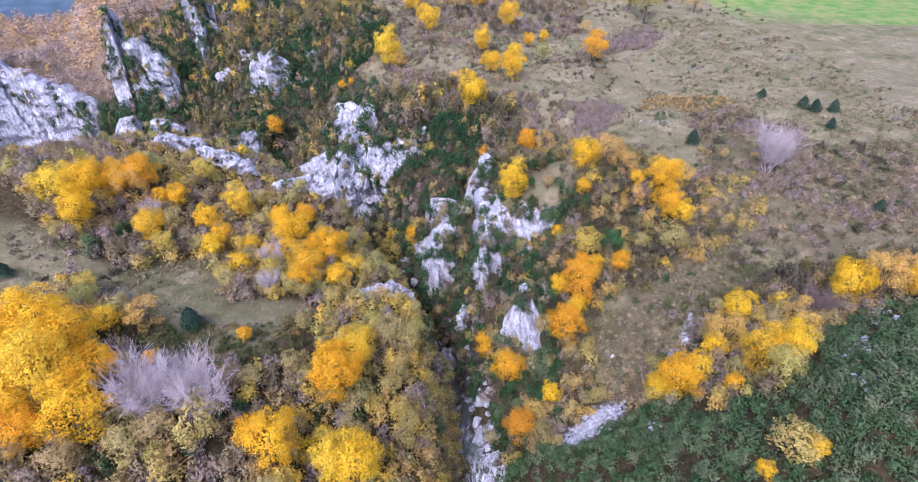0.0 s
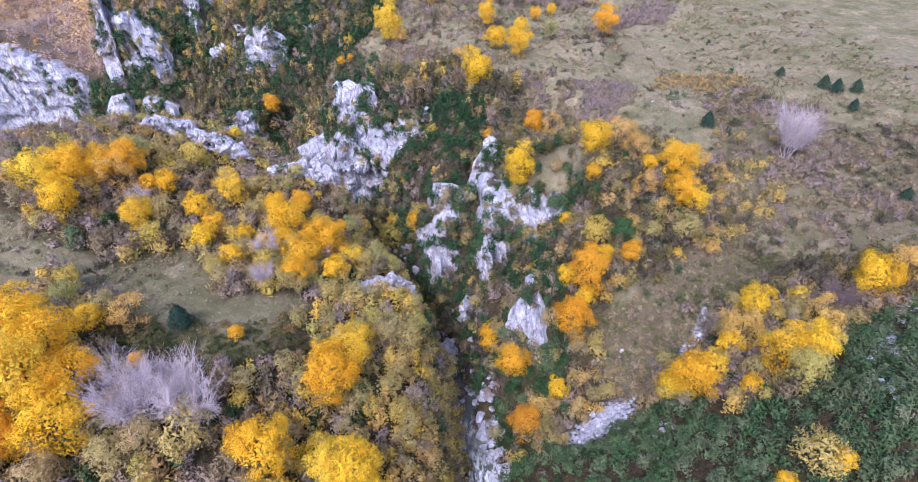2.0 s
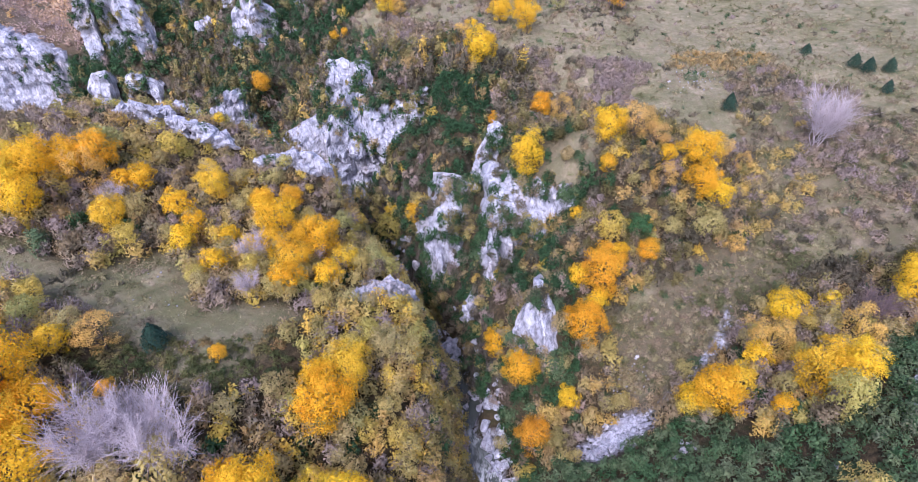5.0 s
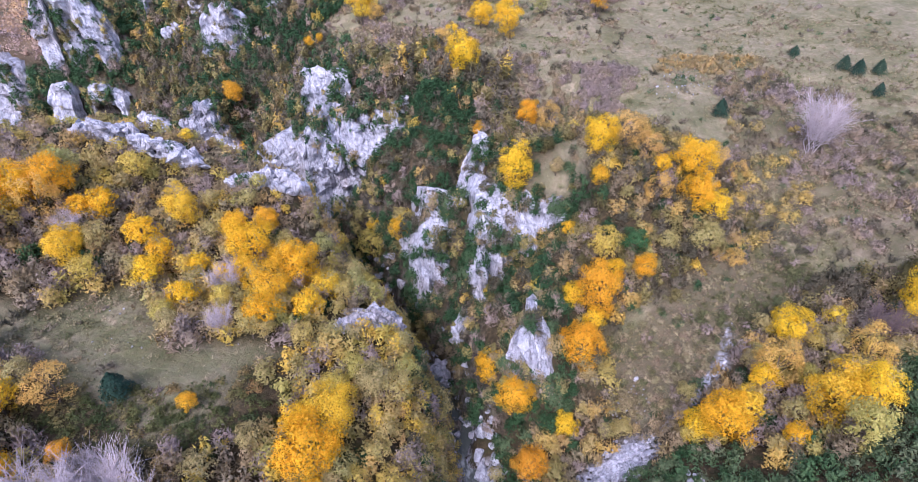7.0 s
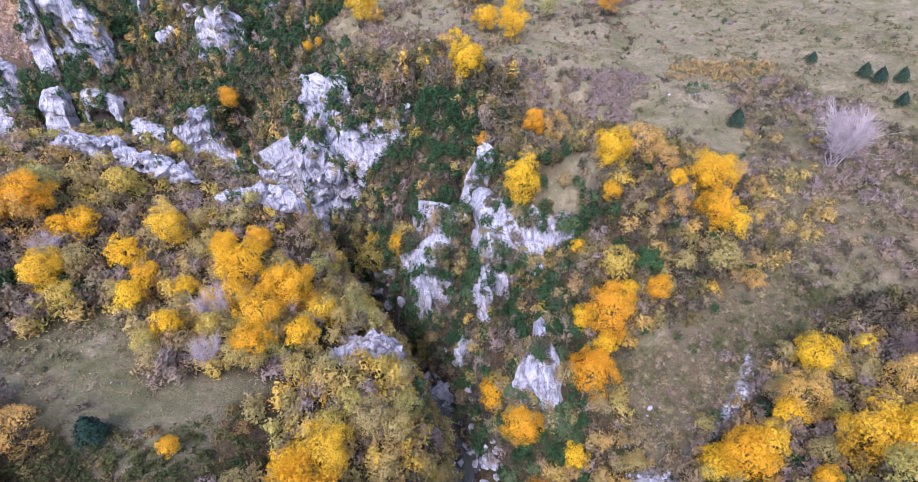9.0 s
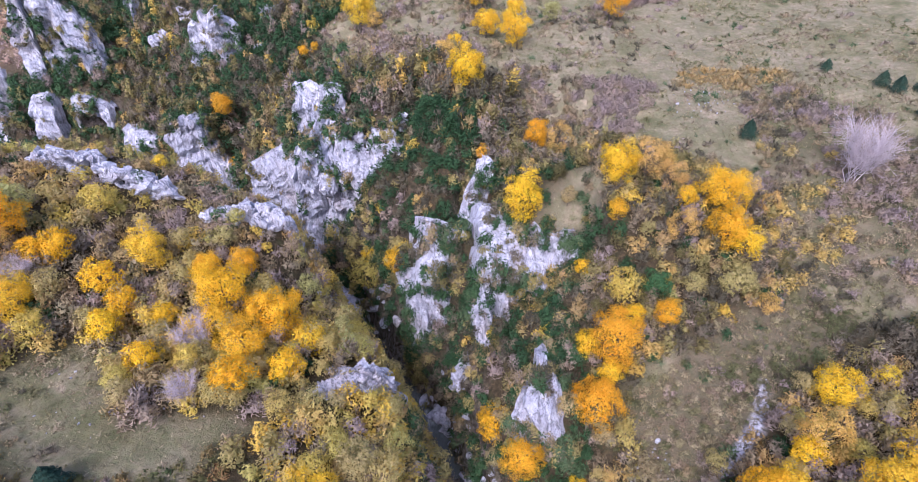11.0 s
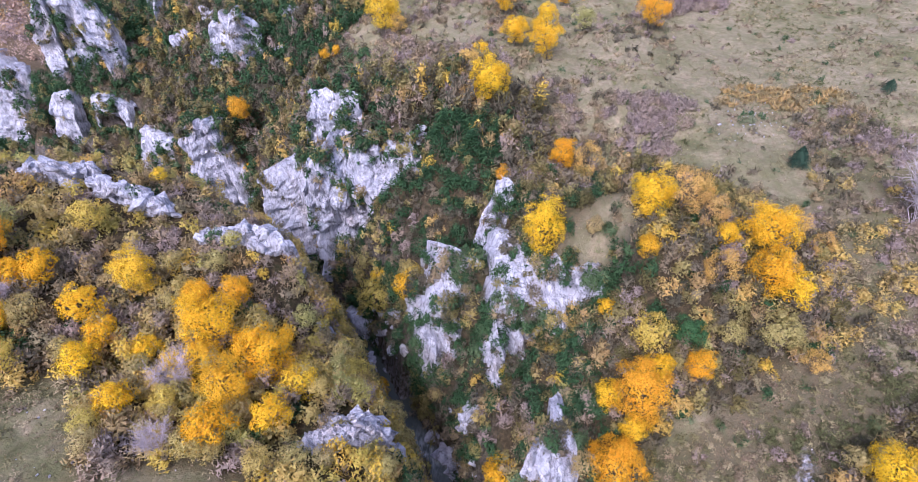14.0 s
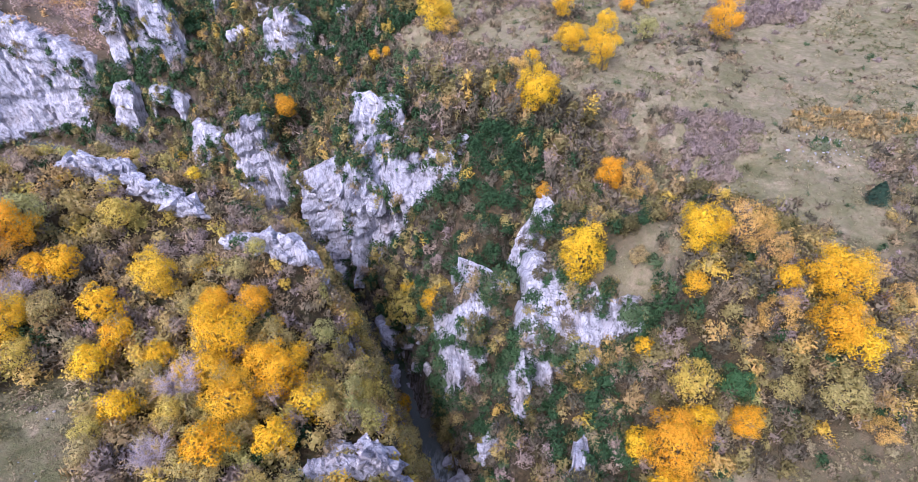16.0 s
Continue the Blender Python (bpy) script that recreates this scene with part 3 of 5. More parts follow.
def outcrop(line, label, count, size, seed, name="limestone_outcrop"):
    """A low broken crest of leaning blocks, rooted in the ground."""
    r = np.random.default_rng(seed)
    p = np.array(line, float)
    s = np.concatenate([[0], np.cumsum(np.hypot(*np.diff(p[:, :2], axis=0).T))])
    root = tagged(new(name), label, "rock")
    mid = p[len(p) // 2]
    root.location = (mid[0], mid[1], mid[2])
    spots = []
    for _ in range(count):
        u = r.uniform(0, s[-1])
        x, y, foot, top = (np.interp(u, s, p[:, q]) for q in range(4))
        big = size * r.lognormal(0, 0.35)
        dims = Vector((1.3 * big, 0.8 * big, 1.05 * big))
        way = math.atan2(np.interp(u + 0.5, s, p[:, 1]) - np.interp(u - 0.5, s, p[:, 1]), np.interp(u + 0.5, s, p[:, 0]) - np.interp(u - 0.5, s, p[:, 0]))
        z = top - dims[2] * r.uniform(0.75, 1.0) - r.uniform() ** 1.5 * (top - foot)
        at = Vector((x + r.normal(0, 0.35 * size), y + r.normal(0, 0.5 * size) + 0.4 * size, z))
        at.z = min(at.z, float(land(at.x, at.y + 0.6)) + 0.55 * dims[2] + (2.4 if top - foot > 3 else 1.0))
        ob = new("rock_block", BLOCKS[int(r.integers(8))])
        ob.parent = root
        ob.matrix_basis = Matrix.LocRotScale(at - root.location, Euler((r.normal(0.3, 0.3), r.normal(0.3, 0.3), way + r.normal(0, 0.9))), dims)
        spots.append(np.array(at) + (r.normal(0, 0.4), -0.6, 0.3))
    return root, np.array(spots)


FACES = []
for k, (line, label, name, step, deep, rough, lean) in enumerate([
    (MAIN_CLIFF, "tall pale grey limestone cliff rising from the gorge", "limestone_cliff", 0.5, 8, 1.3, 0.10),
    (UPPER_RIB, "jagged white limestone rib above the main cliff", "limestone_cliff", 0.5, 6, 1.0, 0.2),
    (PILLAR, "free-standing grey limestone buttress with a scrubby top", "limestone_cliff", 0.6, 8, 1.0, 0.05),
    (SLAB, "slanting pale limestone slab beside the gorge", "limestone_cliff", 0.7, 4, 0.7, 0.2),
    (BUTTRESS, "narrow grey limestone buttress beside the cave", "limestone_cliff", 0.8, 5, 0.8, 0.05),
    (BIG_CLIFF, "huge pale limestone wall stained with grey streaks", "limestone_cliff", 0.8, 10, 0.85, 0.08),
    (HIGH_FIN, "tall narrow limestone fin high on the wooded slope", "limestone_cliff", 0.6, 4, 0.8, 0.04),
    (HIGH_TOWER, "pale split limestone block high on the wooded slope", "limestone_cliff", 0.6, 6, 0.9, 0.06),
    (HIGH_STREAK, "steep grey limestone rib on the wooded slope", "limestone_cliff", 0.8, 7, 1.0, 0.2),
    (HIGH_SLAB, "smooth pale limestone slab in green scrub", "limestone_cliff", 0.7, 5, 0.9, 0.15),
    (PINNACLE, "white limestone pinnacle at the gorge rim", "limestone_cliff", 0.4, 4, 1.1, 0.1),
    (GORGE_RIB, "white limestone rib dropping to the river", "limestone_cliff", 0.4, 6, 0.95, 0.15),
    (STEEP_FACE, "steep white limestone face under a grassy knoll", "limestone_cliff", 0.4, 6, 0.95, 0.22),
    (LOW_RIB, "small white limestone rib in evergreen scrub", "limestone_cliff", 0.4, 4, 0.95, 0.15),
    (BEND_LEDGE, "pale undercut limestone ledge at the river bend", "limestone_ledge", 0.4, 3, 0.55, 0.0),
    (GREY_FACE, "grey limestone face among golden trees", "limestone_cliff", 0.4, 5, 0.95, 0.12),
]):
    FACES.append(rock_face(line, label, name, step, deep + 2, rough, 100 + 13 * k, lean))
FACES.append(rock_face(CAVE_WALL, "grey limestone wall with a dark cave mouth", "limestone_cliff", 0.5, 9, 0.7, 411, 0.05, (6.5, 21.8, 4.4, 4.8, 8.0)))
OUTCROPS = [
    ([(-71.8, 122.8, 53.0, 56.0), (-69.2, 123.5, 52.6, 57.6), (-65.7, 124.2, 52.2, 57.6), (-62.2, 125.7, 52.0, 56)], "weathered white limestone outcrop on the hill crest", 34, 1.5),
    ([(-62, 124.1, 51, 54.4), (-57.9, 123.3, 49.5, 54.4), (-53.6, 123.1, 48.8, 53), (-50, 123, 48.2, 51)], "broken white limestone crest above the wood", 36, 1.4),
    ([(-43, 118, 46.4, 47.8), (-38.4, 118.2, 46.4, 49.0), (-33.4, 117.8, 46.4, 50), (-30.1, 118.5, 45.0, 48.6), (-26.8, 118.7, 44, 46.6)], "low white limestone crest at the gorge rim", 44, 1.4),
    ([(-25.6, 109.6, 32, 33.4), (-23.1, 111.9, 31, 35), (-20.6, 114.2, 30, 35)], "white limestone outcrop at the gorge rim", 22, 0.9),
    ([(-22, 116, 30, 35), (-21, 119, 28, 33), (-21.5, 122, 25, 30)], "pale limestone ribs on the gorge side", 24, 1.0),
    ([(-25, 122, 20, 25), (-22.5, 124, 12, 23), (-20.5, 127, 6, 18), (-20.8, 130, 4, 12)], "pale undercut limestone wall at the river bend", 34, 1.3),
    ([(-19.4, 87.6, 36, 38.2), (-15.7, 88.6, 36, 39.0), (-12.6, 89.9, 34.5, 38.6), (-9.8, 91.4, 31, 36.2), (-7.2, 93.0, 27, 32)], "pale limestone ledge at the gorge rim", 66, 1.15),
    ([(-18.2, 90.8, 35, 37.4), (-14, 92.2, 33.5, 37.0), (-10.4, 93.8, 30, 34.6)], "weathered pale limestone pavement behind the rim ledge", 44, 1.2),
    ([(-6.2, 84, 25, 31.5), (-5.4, 88, 24, 31), (-6, 92, 21, 28)], "grey limestone ribs below the gorge rim", 22, 0.9),
    ([(-29.6, 43, 41.6, 42.6), (-27.8, 43.4, 41, 43.2), (-25.3, 44.3, 39, 43), (-23.8, 45.1, 37.6, 41), (-22, 46, 36, 38)], "grey limestone outcrop beside orange trees", 34, 0.8),
    ([(0.4, 107.6, 13, 16.5), (1.8, 108.6, 12, 22), (3.3, 110.2, 15, 19)], "small grey limestone rib near the river", 30, 1.4),
    ([(-21.0, 139.2, 3.8, 6), (-16.4, 133, 3.2, 5.8), (-11.4, 125.5, 2.4, 5), (-8.2, 119.5, 2.2, 4.6)], "pale limestone ledges at the water's edge", 16, 1.1),
    ([(-5.0, 113.4, 1.8, 4.6), (-1.6, 107, 1.3, 4.2), (2.2, 99, 0.8, 3.4)], "pale limestone ledges at the water's edge", 26, 1.1),
    ([(-88, 232, 52, 56), (-84, 231, 51, 55)], "small white rocks in green scrub", 10, 1.2),
    ([(-62, 232, 52, 55), (-56, 234, 52, 56)], "small white rocks in green scrub", 12, 1.2),
    ([(-63, 221, 43, 46), (-60, 222, 44, 47)], "small white rocks in green scrub", 10, 1.1),
    ([(-98, 226, 45, 49), (-94, 228, 46, 51)], "small white rocks in green scrub", 12, 1.3),
    ([(-52, 238, 54, 57), (-50, 242, 56, 59)], "small white rocks in green scrub", 9, 1.2),
    ([(-108, 246, 60, 66), (-102, 247, 60, 64)], "small white rocks in green scrub", 12, 1.4),
    ([(-14, 164, 40, 44), (-11, 166, 42, 46)], "white limestone knobs on the ivy-covered slope", 12, 1.1),
    ([(-21, 150, 12, 20), (-18, 152, 14, 22)], "white limestone knobs on the ivy-covered slope", 14, 1.2),
    ([(-8, 158, 28, 33), (-5, 160, 32, 36)], "white limestone knobs on the ivy-covered slope", 10, 1.0),
]
for k, (line, label, count, size) in enumerate(OUTCROPS):
    ob, v = outcrop(line, label, int(count * 4), 0.8 * size, 700 + 7 * k)
    FACES.append((ob, v[:6, None]))
GOLDEN_A = [(-30.0, 92.6, 6.2), (-35.5, 97.4, 4.6), (-25.6, 51.5, 7.2), (-68.3, 65.2, 5.4), (-61.9, 64.4, 8), (-61.3, 59.1, 7.6), (-56, 60.4, 6.9), (-54.4, 67.3, 4.1), (-62.6, 55.8, 8.2), (-55.5, 54.4, 8.1), (-51, 56.9, 6.6),
        (-59.2, 51.2, 7.1), (-50.1, 51.3, 8.7), (-67, 60.4, 6), (-20, 65.2, 8.2), (-17.6, 71.6, 6.1), (-28.7, 52.9, 5), (-19.1, 53.6, 6.5), (-15, 53.4, 7.5),
        (-77.5, 97, 7.5), (-73.8, 100.2, 7.7), (-70.2, 103.2, 6.7), (-71.4, 92.4, 6.2), (40.9, 75.1, 7.7), (44.6, 76.8, 5.5), (38.2, 77.3, 5.1), (56.2, 88.7, 6),
        (48.6, 81, 4.5), (52.8, 71.8, 8.0), (55.2, 70, 6), (46.8, 69.1, 3.4)]
GOLDEN_B = [(65.2, 91, 3.4), (74.3, 86.8, 7.4), (84.3, 82.4, 5.4), (48.5, 50.8, 3.1), (42.9, 50.9, 2.7), (19.8, 85.4, 4.3), (6.1, 95.2, 5.6), (8.7, 283.6, 8.4),
        (-94, 259, 6.5), (-26.9, 216.5, 10.2), (21.7, 250.9, 8.6), (-12.1, 245.1, 8.4), (-21.9, 279.5, 7.2), (-62.3, 103.7, 3.7), (-59.6, 105.6, 4.7), (-47.8, 107.7, 5.7),
        (-52.4, 101.9, 5.5), (-48.5, 98.8, 4.2), (-48.7, 93.5, 4.4), (-42.9, 97.9, 3.7), (-41.9, 88.5, 4.3), (-60.9, 95.7, 5.8), (-34.5, 101.5, 7.4), (-27.2, 99.1, 7.4),
        (-22.7, 96.7, 4.9), (-23.8, 89.8, 4.8), (-29.6, 85.8, 5.6), (-38.3, 96, 3.9)]
GOLDEN_C = [(13.7, 126.5, 7.2), (30.4, 125.2, 6.5), (29.4, 119.8, 3.5), (23.9, 115.7, 3.1), (50.1, 122.5, 7.8), (48.9, 116, 6.6), (52.1, 114.6, 5.4), (30.7, 106.4, 4.2),
        (22.5, 103.1, 4.2), (42.1, 121.3, 3.5), (8.7, 221.9, 6.4), (11.1, 198.2, 6.9), (21.1, 212.4, 5.3), (18.7, 190.3, 8), (34.6, 236.2, 3.9), (2.2, 188.4, 4),
        (4.3, 165.5, 7.7), (-26, 224.1, 5), (-8.2, 124.2, 4.7), (-5.9, 126.2, 3.7), (-11.9, 131.3, 4.8), (-17.3, 122, 3.8), (-15, 107.7, 3.4), (-54.7, 131.4, 2.6), (-58.7, 136.5, 2.2), (26.3, 99, 4.5),
        (-19.5, 140.9, 3.5), (-21.8, 69.7, 4.4)]
ORANGE = [(-56.3, 48.5, 6.1), (-35, 70, 2.5), (-45.5, 61.9, 2.5), (12.5, 79.3, 6.4), (10, 88.6, 7), (-66.7, 105.5, 7.1), (-38.7, 106.4, 4.3),
        (-33.9, 108.3, 4.4), (19.4, 151.6, 5.4), (6.9, 142.5, 2.8), (36.9, 105.8, 4.6), (27.1, 101.8, 8.4), (28.2, 232.1, 4.5), (49.9, 211.5, 8.6), (-45.4, 214.7, 3.2),
        (-41.9, 215.8, 2.7), (-68.2, 197, 6.2), (-65.5, 189.6, 3.3), (-71.5, 134.1, 2.3), (22.5, 93.8, 8.0)]
OLIVE_A = [(-35.7, 51.3, 6.4), (-39.9, 50.6, 4.8), (-57.2, 45.8, 5.2), (-50.1, 46.3, 4.5), (-42.7, 48.9, 4.7), (51, 64.7, 5.8), (46.4, 52, 6.2), (82.4, 261.4, 13),
        (79.4, 275.8, 8.2), (-66.1, 109.4, 5.2), (-58, 115.9, 4.8), (-58.2, 98.5, 4.1), (-30.2, 103.8, 4.7), (-37.4, 112, 3.2), (-36.4, 116.2, 2.7), (-44.3, 111.4, 3.2),
        (-42.6, 106.1, 3.1), (-51.6, 107.3, 2.8), (48.7, 108.8, 6.2), (29.3, 108.8, 5.6), (22.8, 129, 3), (41.5, 109.7, 3.7), (15, 208.8, 4.4), (29.8, 203.3, 5.7),
        (-17.8, 139.8, 3.1), (-11.4, 102.4, 4.4), (-19.9, 138.3, 7.4), (-12.4, 77.1, 4.8)]
OLIVE_B = [(-27.7, 137.6, 3.6), (-20.7, 125.9, 3.2), (-19.2, 106.2, 3.4), (-16.2, 104.4, 3.6), (-18.3, 101, 3.8), (-14.5, 96.6, 3.6), (-22.3, 105.9, 3.2), (-24.5, 109, 3.4), (-32.5, 137.7, 3.6), (-19.5, 140, 3.4),
        (-8.8, 82.4, 4.3), (-9.3, 76.7, 4.5), (-4.5, 89.7, 6.3), (-17.5, 75.6, 3.9), (-15.6, 79.3, 3.7)]
BARE = [(-42, 54.1, 9.4), (-36, 54.5, 9.5), (-40, 57.2, 7.6), (78.1, 129.4, 11.1), (-62.6, 100.5, 4.8), (-37.5, 93.8, 5.3), (-35.1, 84, 4.7)]
CONIFER = [(-43.3, 70.7, 4.8), (-76.6, 77.6, 3.6), (95.1, 172.6, 3.7), (101.9, 161.4, 4.5), (103.5, 157.9, 4.4), (109, 157.9, 4.4), (102.6, 147.4, 3.6), (92.9, 109, 3.6),
        (65.1, 146.7, 4.8)]
RUSSET = [(-66.7, 102.4, 6.1), (-67.7, 67.6, 4.6), (-49.1, 69.1, 5.2), (50.8, 81.8, 6.8), (62.9, 79.9, 6), (78.6, 84.8, 7.8), (83.1, 84.5, 6.6), (-1.1, 278.4, 9.6),
        (108.7, 273.8, 8.1), (54, 247.9, 4.5), (24.8, 150.3, 5.8), (35.8, 126.4, 6.8), (40.4, 124.9, 5.3), (40.4, 116.5, 5.1), (56.1, 127.8, 5.1),
        (53.8, 106, 4), (59.9, 124.1, 3.6), (-0.9, 175.1, 5.6), (-22.1, 216.6, 5.1), (-71.7, 130.7, 2.4)]
MAUVE = [(68.8, 85.8, 6.9)]
HOLM = [(34.8, 109.3, 4.6)]


# ---- plants ----
rng = np.random.default_rng(7)


def unit(v):
    return v / (np.linalg.norm(v, axis=-1, keepdims=True) + 1e-9)


def sprays(pos, out, size, rng, spread=1.0, slim=0.7):
    """Leaf sprays: small three-cornered flecks at pos, facing roughly along out."""
    n = len(pos)
    nrm = unit(out + spread * rng.normal(size=(n, 3)))
    a = unit(np.cross(nrm, rng.normal(size=(n, 3))))
    b = np.cross(nrm, a)
    long = (size * rng.uniform(0.7, 1.35, n))[:, None]
    wide = long * slim * rng.uniform(0.7, 1.2, n)[:, None]
    v = np.stack([pos - a * long * 0.6 - b * wide * 0.5, pos + a * long, pos - a * long * 0.4 + b * wide * 0.6], 1)
    soft = unit(out + 1.0 * nrm)
    return v.reshape(-1, 3), np.arange(3 * n).reshape(n, 3), np.repeat(soft, 3, 0)


def twigs(pos, out, size, rng):
    """Bare twigs: slivers that point outwards and up."""
    n = len(pos)
    a = unit(out + 0.45 * rng.normal(size=(n, 3)) + (0, 0, 0.45))
    b = unit(np.cross(a, rng.normal(size=(n, 3))))
    face = np.cross(a, b)
    b = np.where((np.sum(face * out, 1) < 0)[:, None], -b, b)
    long = (size * rng.uniform(0.8, 1.7, n))[:, None]
    v = np.stack([pos - a * long + b * long * 0.13, pos - a * long * 0.8 - b * long * 0.17, pos + a * long * 0.9], 1)
    soft = unit(out + 0.9 * np.where((np.sum(face * out, 1) < 0)[:, None], -face, face))
    return v.reshape(-1, 3), np.arange(3 * n).reshape(n, 3), np.repeat(soft, 3, 0)


def tube(points, radii, sides=5):
    pts = np.array(points, float)
    run = np.gradient(pts, axis=0)
    run /= np.linalg.norm(run, axis=1)[:, None] + 1e-9
    a = np.cross(run, (0.31, 0.92, 0.23))
    a /= np.linalg.norm(a, axis=1)[:, None] + 1e-9
    b = np.cross(run, a)
    ang = np.arange(sides) * 2 * math.pi / sides
    v = pts[:, None] + np.array(radii)[:, None, None] * (np.cos(ang)[None, :, None] * a[:, None] + np.sin(ang)[None, :, None] * b[:, None])
    return v.reshape(-1, 3), grid_faces(len(pts), sides, True)


def joined(pieces):
    """One mesh of many: corners and faces, and the normals where the pieces have them."""
    vs, fs, ns, k = [], [], [], 0
    for v, f, *n in pieces:
        vs.append(v)
        fs.append(f + k)
        ns += n
        k += len(v)
    return (np.concatenate(vs), np.concatenate(fs)) + ((np.concatenate(ns),) if ns else ())


def limb(start, end, r0, r1, rng, bends=4, sides=4):
    f = np.linspace(0, 1, bends)[:, None]
    pts = np.array(start) + (np.array(end) - np.array(start)) * f
    pts[1:-1] += rng.normal(scale=0.05 * np.linalg.norm(np.array(end) - np.array(start)), size=(bends - 2, 3))
    return tube(pts, np.linspace(r0, r1, bends), sides)


def part(name, mesh_data, parent, label=""):
    ob = new(name, mesh_data)
    ob.parent = parent
    return tagged(ob, label) if label else ob


def leafy_tree(name, leaf, label, category, seed, leaves=800, size=0.055, slim=1.0, group="", full=True):
    """A tree of unit crown width, about 1.15 high, its foot at the origin."""
    r = np.random.default_rng(seed)
    root = tagged(new(name), label, category, group)
    count = int(r.integers(34, 42))
    way = r.normal(size=(count, 3))
    way[:, 2] = way[:, 2] * 0.8 + 0.35
    way = unit(way)
    lump = 1 + 0.20 * vnoise(way[:, 0] * 1.9 + seed, way[:, 1] * 1.9 + way[:, 2] * 2.3, 92)
    hull = np.array((0.40, 0.40, 0.44 * slim))
    mid = np.array((0, 0, 0.62 * slim))
    at = mid + way * hull * (lump * r.uniform(0.72, 1.0, count))[:, None]
    big = r.uniform(0.075, 0.15, count)
    pieces = [limb((0, 0, -0.12), (0.02, -0.01, 0.75 * slim), 0.028, 0.008, r, 5, 6)]
    for q in at[:7]:
        pieces.append(limb((0.0, 0.0, r.uniform(0.18, 0.5) * slim), q, 0.011, 0.003, r))
    part("trunk", quick_mesh("trunk", *joined(pieces), True, BARK), root)
    pick = r.choice(count, leaves, p=big ** 2 / (big ** 2).sum())
    out = r.normal(size=(leaves, 3))
    out = unit(out + 0.9 * way[pick] + (0, 0, 0.25))
    rad = big[pick] * np.clip(r.normal(0.95, 0.22, leaves), 0.3, 1.6)
    pos = at[pick] + out * rad[:, None] * (1.1, 1.1, 0.9)
    crown = [sprays(pos, unit(0.55 * out + 0.6 * unit((pos - mid) / hull)), size, r, 0.8)]
    if full:
        deep = unit(r.normal(size=(leaves // 9, 3)) + (0, 0, 0.2))
        crown.append(sprays(mid + deep * hull * r.uniform(0.45, 0.85, (len(deep), 1)), deep, 2.3 * size, r, 0.6))
    v, f, nrm = joined(crown)
    part("crown", quick_mesh("crown", v, f, True, leaf, None, nrm), root)
    return root


def bare_tree(name, label, seed, bark, twigs=48):
    r = np.random.default_rng(seed)
    root = tagged(new(name), label, "tree")
    stems, fine = [], []
    for k in range(11):
        ang = 2 * math.pi * k / 11 + r.uniform(-0.3, 0.3)
        tip = np.array((math.cos(ang) * r.uniform(0.15, 0.36), math.sin(ang) * r.uniform(0.15, 0.36), r.uniform(0.6, 0.95)))
        stems.append(limb((0, 0, -0.1), tip, 0.007, 0.002, r, 5, 4))
        for j in range(twigs):
            at = tip * r.uniform(0.35, 1.0)
            way = tip / np.linalg.norm(tip) * 0.6 + r.normal(scale=0.5, size=3) + (0, 0, 0.25)
            end = at + way * r.uniform(0.12, 0.26)
            fine.append(limb(at, end, 0.0026, 0.0014, r, 3, 3))
            for _ in range(3):
                fine.append(limb(at + (end - at) * r.uniform(0.3, 0.9), end + r.normal(scale=0.06, size=3), 0.0017, 0.001, r, 2, 3))
    v, f = joined(stems)
    part("trunk", quick_mesh("trunk", v, f, True, bark), root)
    v, f = joined(fine)
    part("crown", quick_mesh("crown", v, f, True, bark), root)
    return root


def pine(name, label, seed):
    r = np.random.default_rng(seed)
    root = tagged(new(name), label, "conifer")
    v, f = limb((0, 0, -0.1), (0, 0, 1.3), 0.03, 0.004, r, 5, 6)
    part("trunk", quick_mesh("trunk", v, f, True, BARK), root)
    n = 3000
    h = r.uniform(0.08, 1.0, n) ** 0.85
    whorl = np.round(h * 9) / 9
    ang = r.uniform(0, 2 * math.pi, n)
    rad = 0.5 * (1.03 - whorl ** 1.8) ** 0.8 * np.sqrt(r.uniform(0.1, 1, n)) * (1 + 0.15 * np.sin(5 * ang + 9 * whorl))
    pos = np.stack([np.cos(ang) * rad, np.sin(ang) * rad, 0.1 + whorl * 1.2 - rad * 0.25 + r.normal(scale=0.02, size=n)], -1)
    out = np.stack([np.cos(ang), np.sin(ang), np.full(n, 0.5)], -1)
    v, f, nrm = sprays(pos, unit(out), 0.05, r, 0.6)
    part("crown", quick_mesh("crown", v, f, True, NEEDLES, None, nrm), root)
    return root


def plant(kinds, spots, tall=(0.95, 1.2)):
    """Copies of the kinds at the spots; the first ones are the originals themselves."""
    for k, (x, y, wide) in enumerate(spots):
        m = Matrix.LocRotScale((x, y, float(land(x, y)) - 0.05), Euler((rng.normal(0, 0.04), rng.normal(0, 0.04), rng.uniform(0, 6.28))), Vector((1.17 * wide, 1.17 * wide, 1.17 * wide * rng.uniform(*tall))))
        if k < len(kinds):
            kinds[k].matrix_basis = m
        else:
            source = kinds[k % len(kinds)]
            made = copy_thing(source, Matrix())
            made.matrix_basis = m


